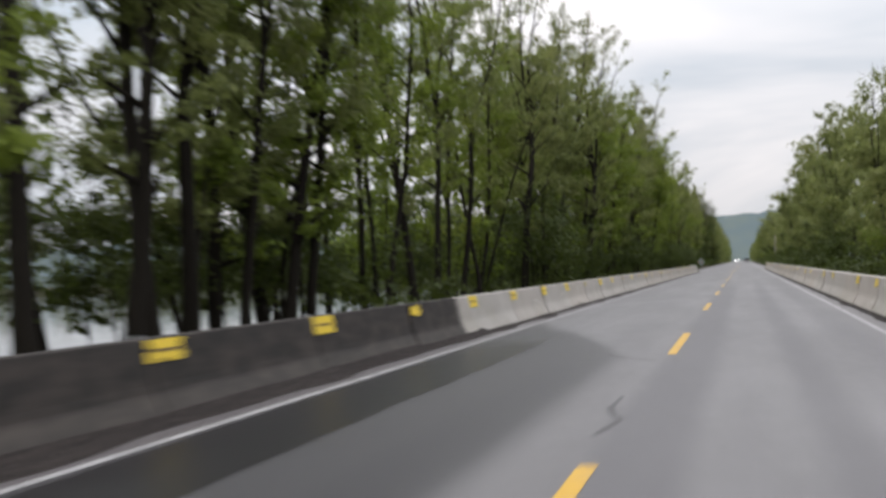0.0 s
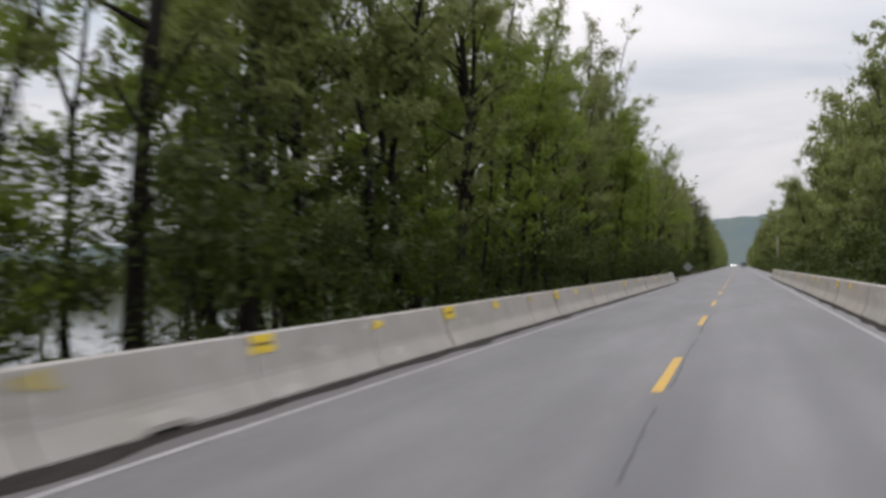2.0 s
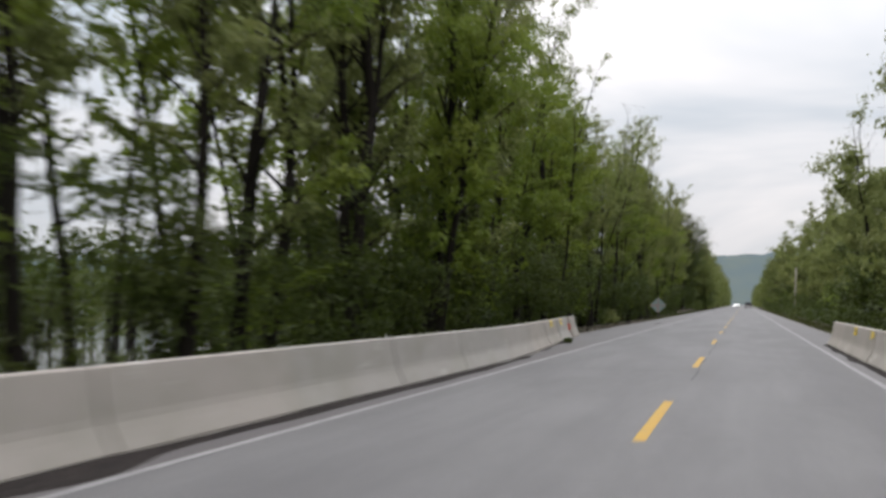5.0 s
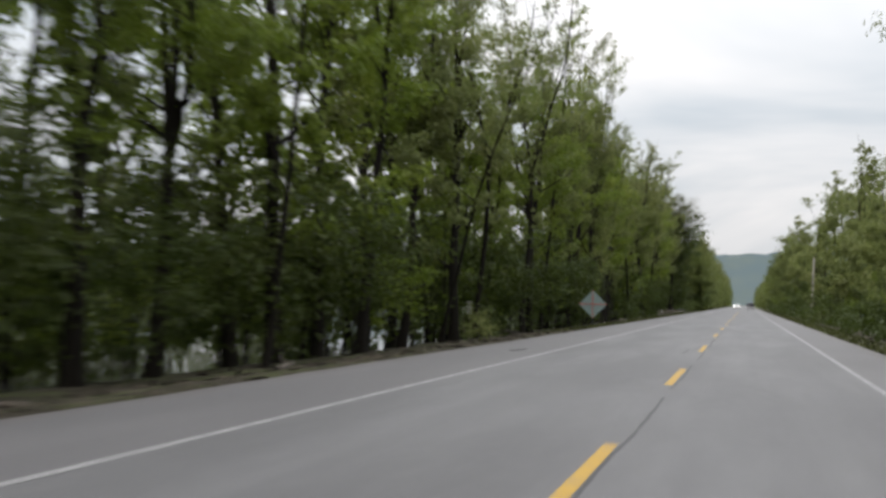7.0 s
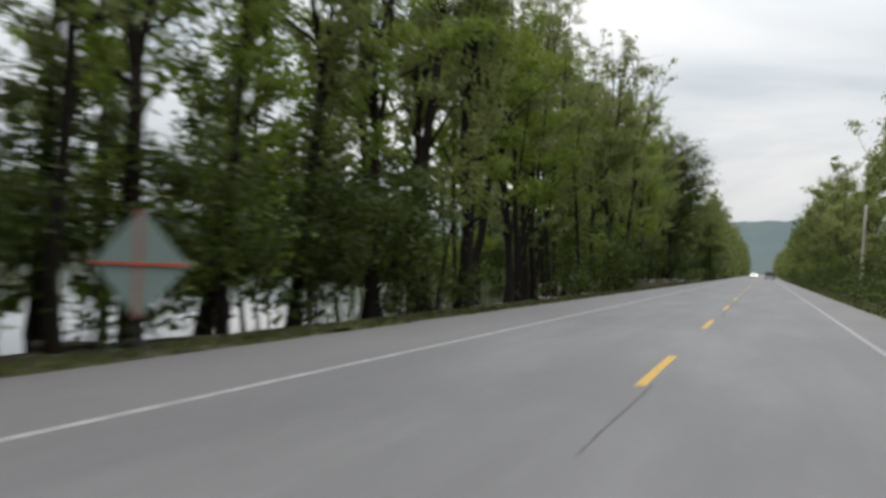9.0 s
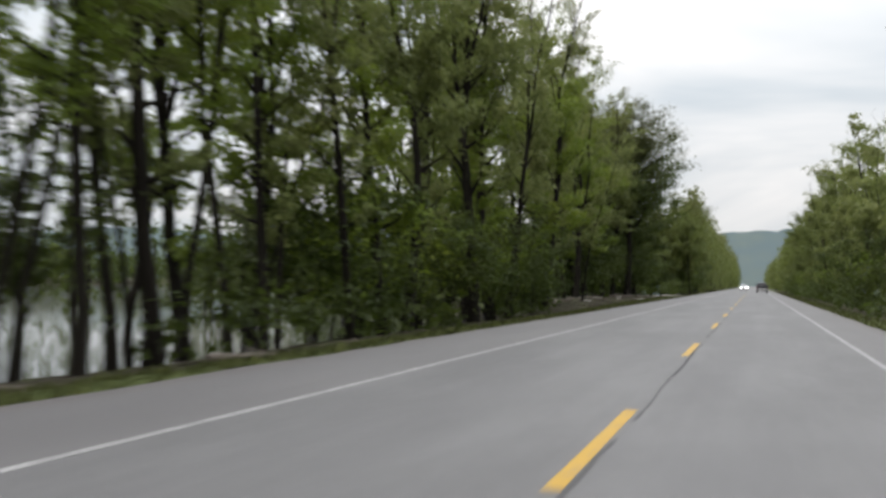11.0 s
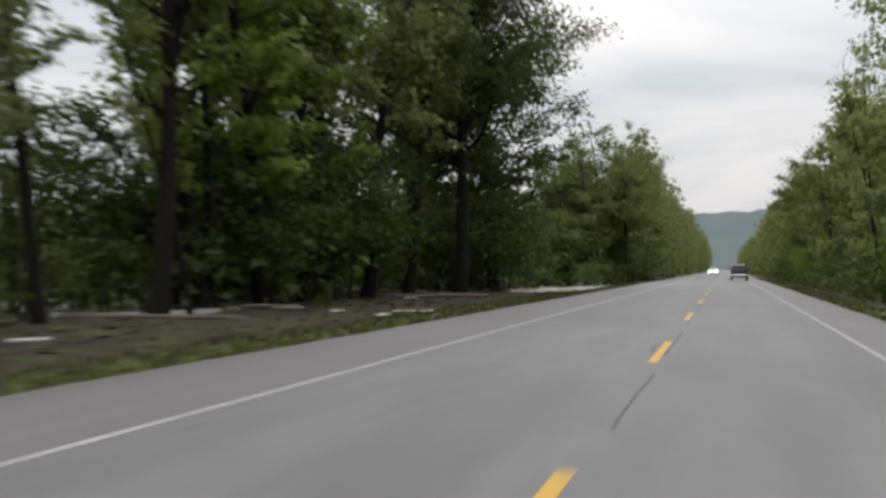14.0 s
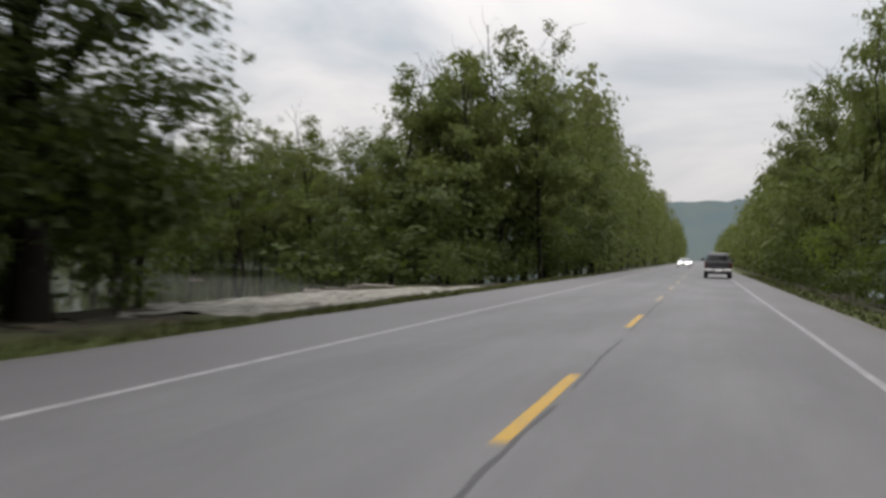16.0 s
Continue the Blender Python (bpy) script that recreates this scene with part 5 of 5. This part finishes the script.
# ---- road-work sign, seen from behind ----
sign = thing("roadwork_sign", "diamond roll-up roadwork sign seen from behind", "sign", place=pose(-6.75, 195.2, -0.06))
HALF = 0.76
bm = bmesh.new()
dv = [(-HALF, 0, 0), (0, 0, -HALF), (HALF, 0, 0), (0, 0, HALF)]
front = [bm.verts.new((a * 1.0, -0.006 + 0.02 * abs(a), c)) for a, b, c in dv]
back = [bm.verts.new((a, 0.006 + 0.02 * abs(a), c)) for a, b, c in dv]
bm.faces.new(front)
bm.faces.new(back[::-1])
for i in range(4):
    j = (i + 1) % 4
    bm.faces.new((front[j], front[i], back[i], back[j]))
bmesh.ops.recalc_face_normals(bm, faces=bm.faces)
panel = part("panel", (bm, M_CLOTH), sign, "grey-green fabric back", pose(0, 0, 1.24))
part("rib", (box(0.045, 0.016, 2 * HALF - 0.02, (0, -0.018, 0), 0.004), M_RIB), panel, "orange cross rib")
bm = box(2 * HALF - 0.02, 0.016, 0.045, (0, -0.034, 0), 0.004)
for v_ in bm.verts:
    v_.co.z += 0.05 * (1 - (v_.co.x / HALF) ** 2)
    v_.co.y += 0.02 * abs(v_.co.x)
part("rib", (bm, M_RIB), panel, "orange cross rib")
part("mast", (box(0.05, 0.05, 0.62, (0, 0.05, 0.33), 0.006), M_RUBBER), sign)
for k in range(4):
    a = 45 + 90 * k
    leg = Matrix.Rotation(radians(a), 4, "Z") @ Matrix.Translation((0.3, 0, 0.13)) @ Matrix.Rotation(radians(20), 4, "Y")
    bm = box(0.62, 0.035, 0.02, bevel=0.004)
    bmesh.ops.transform(bm, matrix=leg, verts=bm.verts)
    bmesh.ops.translate(bm, vec=(0, 0.05, 0), verts=bm.verts)
    part("leg", (bm, M_RUBBER), sign)

# ---- utility pole on the right ----
pole = thing("utility_pole", "pale weathered wooden utility pole beside the road", "pole", place=pose(9.3, 277.0, ground_height(9.3, 277) - 0.1, 0, 2.0, 0))
pv, pf = tube([(0, 0, 0), (0.01, 0, 3), (0, 0.01, 6), (0.02, 0, 8.4)], [0.17, 0.155, 0.135, 0.115], 12)
part("shaft", mesh_of("shaft", pv, pf, M_POLE, True), pole)
for z in (7.6, 8.1):
    part("insulator", (box(0.06, 0.16, 0.12, (0, -0.16, z), 0.02), M_STEEL), pole)

# a pair of white boards on stakes at the water's edge
nb = thing("notice_board", "pair of small white boards on stakes by the trees", "board", place=pose(-12.9, 191.8, ground_height(-12.9, 191.8), 0, 0, -14))
for x, w, h, z in ((-0.19, 0.24, 0.36, 1.52), (0.13, 0.34, 0.68, 1.66)):
    part("face", (box(w, 0.025, h, (x, 0, z), 0.006), M_PLANK), nb)
    part("stake", (box(0.05, 0.04, z + 0.1, (x, 0.034, z / 2 - 0.1), 0.004), M_DARKWOOD), nb)


# a torn strip of tyre on the shoulder, and a weed at the foot of the barrier
bm = bmesh.new()
rows_ = []
for i in range(9):
    t = i / 8
    x, z = (t - 0.5) * 0.42, 0.012 + 0.05 * t * t
    half = 0.06 * (1 - 0.5 * abs(t - 0.4)) + 0.012 * math.sin(i * 2.1)
    rows_.append([bm.verts.new((x, half, z)), bm.verts.new((x, -half, z)), bm.verts.new((x, -half, z - 0.012)), bm.verts.new((x, half, z - 0.012))])
for a, b in zip(rows_, rows_[1:]):
    for k in range(4):
        bm.faces.new((a[k], a[(k + 1) % 4], b[(k + 1) % 4], b[k]))
bm.faces.new(rows_[0][::-1])
bm.faces.new(rows_[-1])
bmesh.ops.recalc_face_normals(bm, faces=bm.faces)
scrap = part("tyre_scrap", (bm, M_RUBBER))
tagged(scrap, "torn black tyre strip lying on the road shoulder", "debris")
scrap.matrix_basis = pose(-4.53, 167.1, 0.001, 0, 0, 12)

rng_w = np.random.default_rng(3)
spots = np.clip(rng_w.normal(size=(260, 3)), -1.6, 1.6) * (0.07, 0.15, 0.04) + (0, 0, 0.07)
wv_, wf_ = leaves(spots, 0.09, rng_w, droop=-0.4)
weed = tagged(new("weed_clump", quads_mesh("weed_clump", wv_, wf_, M_LEAF[2])), "dark weed clump at the barrier foot", "weed")
weed.matrix_basis = pose(-4.78, 133.4, 0.0)


# ---- vehicles ----
def wheel(parent, x, y, r, wide):
    bm = bmesh.new()
    bmesh.ops.create_cone(bm, cap_ends=True, segments=24, radius1=r, radius2=r, depth=wide, matrix=Matrix.Rotation(radians(90), 4, "Y"))
    bmesh.ops.bevel(bm, geom=[e for e in bm.edges if len(e.link_faces) == 2 and any(len(f.verts) > 4 for f in e.link_faces)], offset=0.04, segments=2, affect="EDGES", profile=0.5)
    t = part("wheel", (bm, M_RUBBER), parent, "black tyre", pose(x, y, r))
    bm = bmesh.new()
    bmesh.ops.create_cone(bm, cap_ends=True, segments=20, radius1=r * 0.6, radius2=r * 0.5, depth=wide + 0.02, matrix=Matrix.Rotation(radians(90), 4, "Y"))
    part("rim", (bm, M_STEEL), t)


def pickup(x, y):
    """A full-size pickup truck, facing +y."""
    ob = thing("pickup_truck", "dark charcoal pickup truck with a chrome rear bumper", "truck", place=pose(x, y, 0.0))
    lower = [(0.0, 0.62), (0.0, 1.22), (2.05, 1.24), (2.1, 1.20), (4.0, 1.18), (5.35, 1.05), (5.5, 0.9), (5.5, 0.5), (4.9, 0.45), (4.85, 0.75), (3.95, 0.75), (3.9, 0.45), (1.65, 0.45), (1.6, 0.78), (0.75, 0.78), (0.7, 0.5)]
    part("body", (extrude_profile(lower, -0.96, 0.96, 0.03), M_TRUCK), ob)
    bm = extrude_profile([(2.1, 1.19), (2.2, 1.76), (2.4, 1.87), (3.2, 1.87), (3.45, 1.78), (4.05, 1.19)], -0.90, 0.90, 0.09)
    for v in bm.verts:
        if v.co.z > 1.5:
            v.co.x *= 0.78 if v.co.z > 1.7 else 0.86
    part("cab", (bm, M_TRUCK), ob)
    bm = box(1.26, 0.02, 0.36, (0, 2.13, 1.5), 0.008, None)
    part("rear_window", (bm, M_DARKGLASS), ob)
    for s in (-1, 1):
        part("side_window", (box(0.02, 0.9, 0.36, (s * 0.86, 2.95, 1.54), 0.006, None), M_DARKGLASS), ob)
        part("tail_light", (box(0.13, 0.04, 0.42, (s * 0.88, -0.015, 0.98), 0.012), M_TAIL), ob, "dark red tail light")
        part("side_mirror", (box(0.22, 0.12, 0.24, (s * 1.09, 3.45, 1.34), 0.03), M_TRUCK), ob)
        for wy in (1.17, 4.4):
            wheel(ob, s * 0.84, wy, 0.39, 0.27)
    gate = part("tailgate", (box(1.58, 0.05, 0.52, (0, -0.02, 0.95), 0.015), M_TRUCK), ob)
    part("gate_handle", (box(0.22, 0.03, 0.07, (0, -0.055, 1.08), 0.01), M_RUBBER), gate)
    bump = part("rear_bumper", (box(1.86, 0.2, 0.2, (0, -0.14, 0.60), 0.03), M_CHROME), ob, "chrome rear bumper")
    part("number_plate", (box(0.32, 0.012, 0.15, (0, -0.248, 0.60), 0.003), M_PLANK), bump)
    part("hitch", (box(0.1, 0.2, 0.1, (0, -0.16, 0.42), 0.01), M_RUBBER), bump)
    part("axle", (box(1.5, 0.14, 0.14, (0, 1.17, 0.39), 0.03), M_RUBBER), ob)
    return ob


def sedan(x, y, label, material):
    """A saloon car with its headlights on, facing -y."""
    ob = thing("oncoming_car", label, "car", "oncoming cars", pose(x, y, 0.0, 0, 0, 180))
    prof = [(-2.3, 0.35), (-2.32, 0.82), (-2.2, 0.95), (-1.5, 1.0), (1.0, 0.96), (2.15, 0.78), (2.3, 0.62), (2.3, 0.3), (1.75, 0.28), (1.7, 0.6), (1.05, 0.6), (1.0, 0.25), (-1.0, 0.25), (-1.05, 0.6), (-1.7, 0.6), (-1.75, 0.3)]
    part("body", (extrude_profile(prof, -0.88, 0.88, 0.04), material), ob)
    bm = extrude_profile([(-1.75, 0.97), (-0.95, 1.40), (0.1, 1.44), (0.95, 0.95)], -0.78, 0.78, 0.04)
    for v in bm.verts:
        if v.co.z > 1.2:
            v.co.x *= 0.8
    cabin = part("cabin", (bm, material), ob)
    bm = box(1.3, 0.02, 0.62, (0, 0, 0), 0.006)
    part("windscreen", (bm, M_DARKGLASS), ob, "", pose(0, 0.56, 1.20, 60, 0, 0))
    for s in (-1, 1):
        part("headlight", (box(0.36, 0.06, 0.17, (s * 0.62, 2.28, 0.67), 0.02), M_LAMP), ob, "lit headlight")
        part("door_mirror", (box(0.18, 0.1, 0.13, (s * 0.98, 0.7, 0.98), 0.02), material), ob)
        for wy in (1.37, -1.37):
            wheel(ob, s * 0.78, wy, 0.31, 0.2)
    part("grille", (box(0.8, 0.04, 0.16, (0, 2.29, 0.5), 0.015), M_RUBBER), ob)
    return ob


pickup(2.4, 408.0)
sedan(-1.75, 500.0, "white oncoming saloon car with headlights on", M_CARWHITE)
sedan(-1.8, 545.0, "dark oncoming saloon car with headlights on", M_TRUCK)
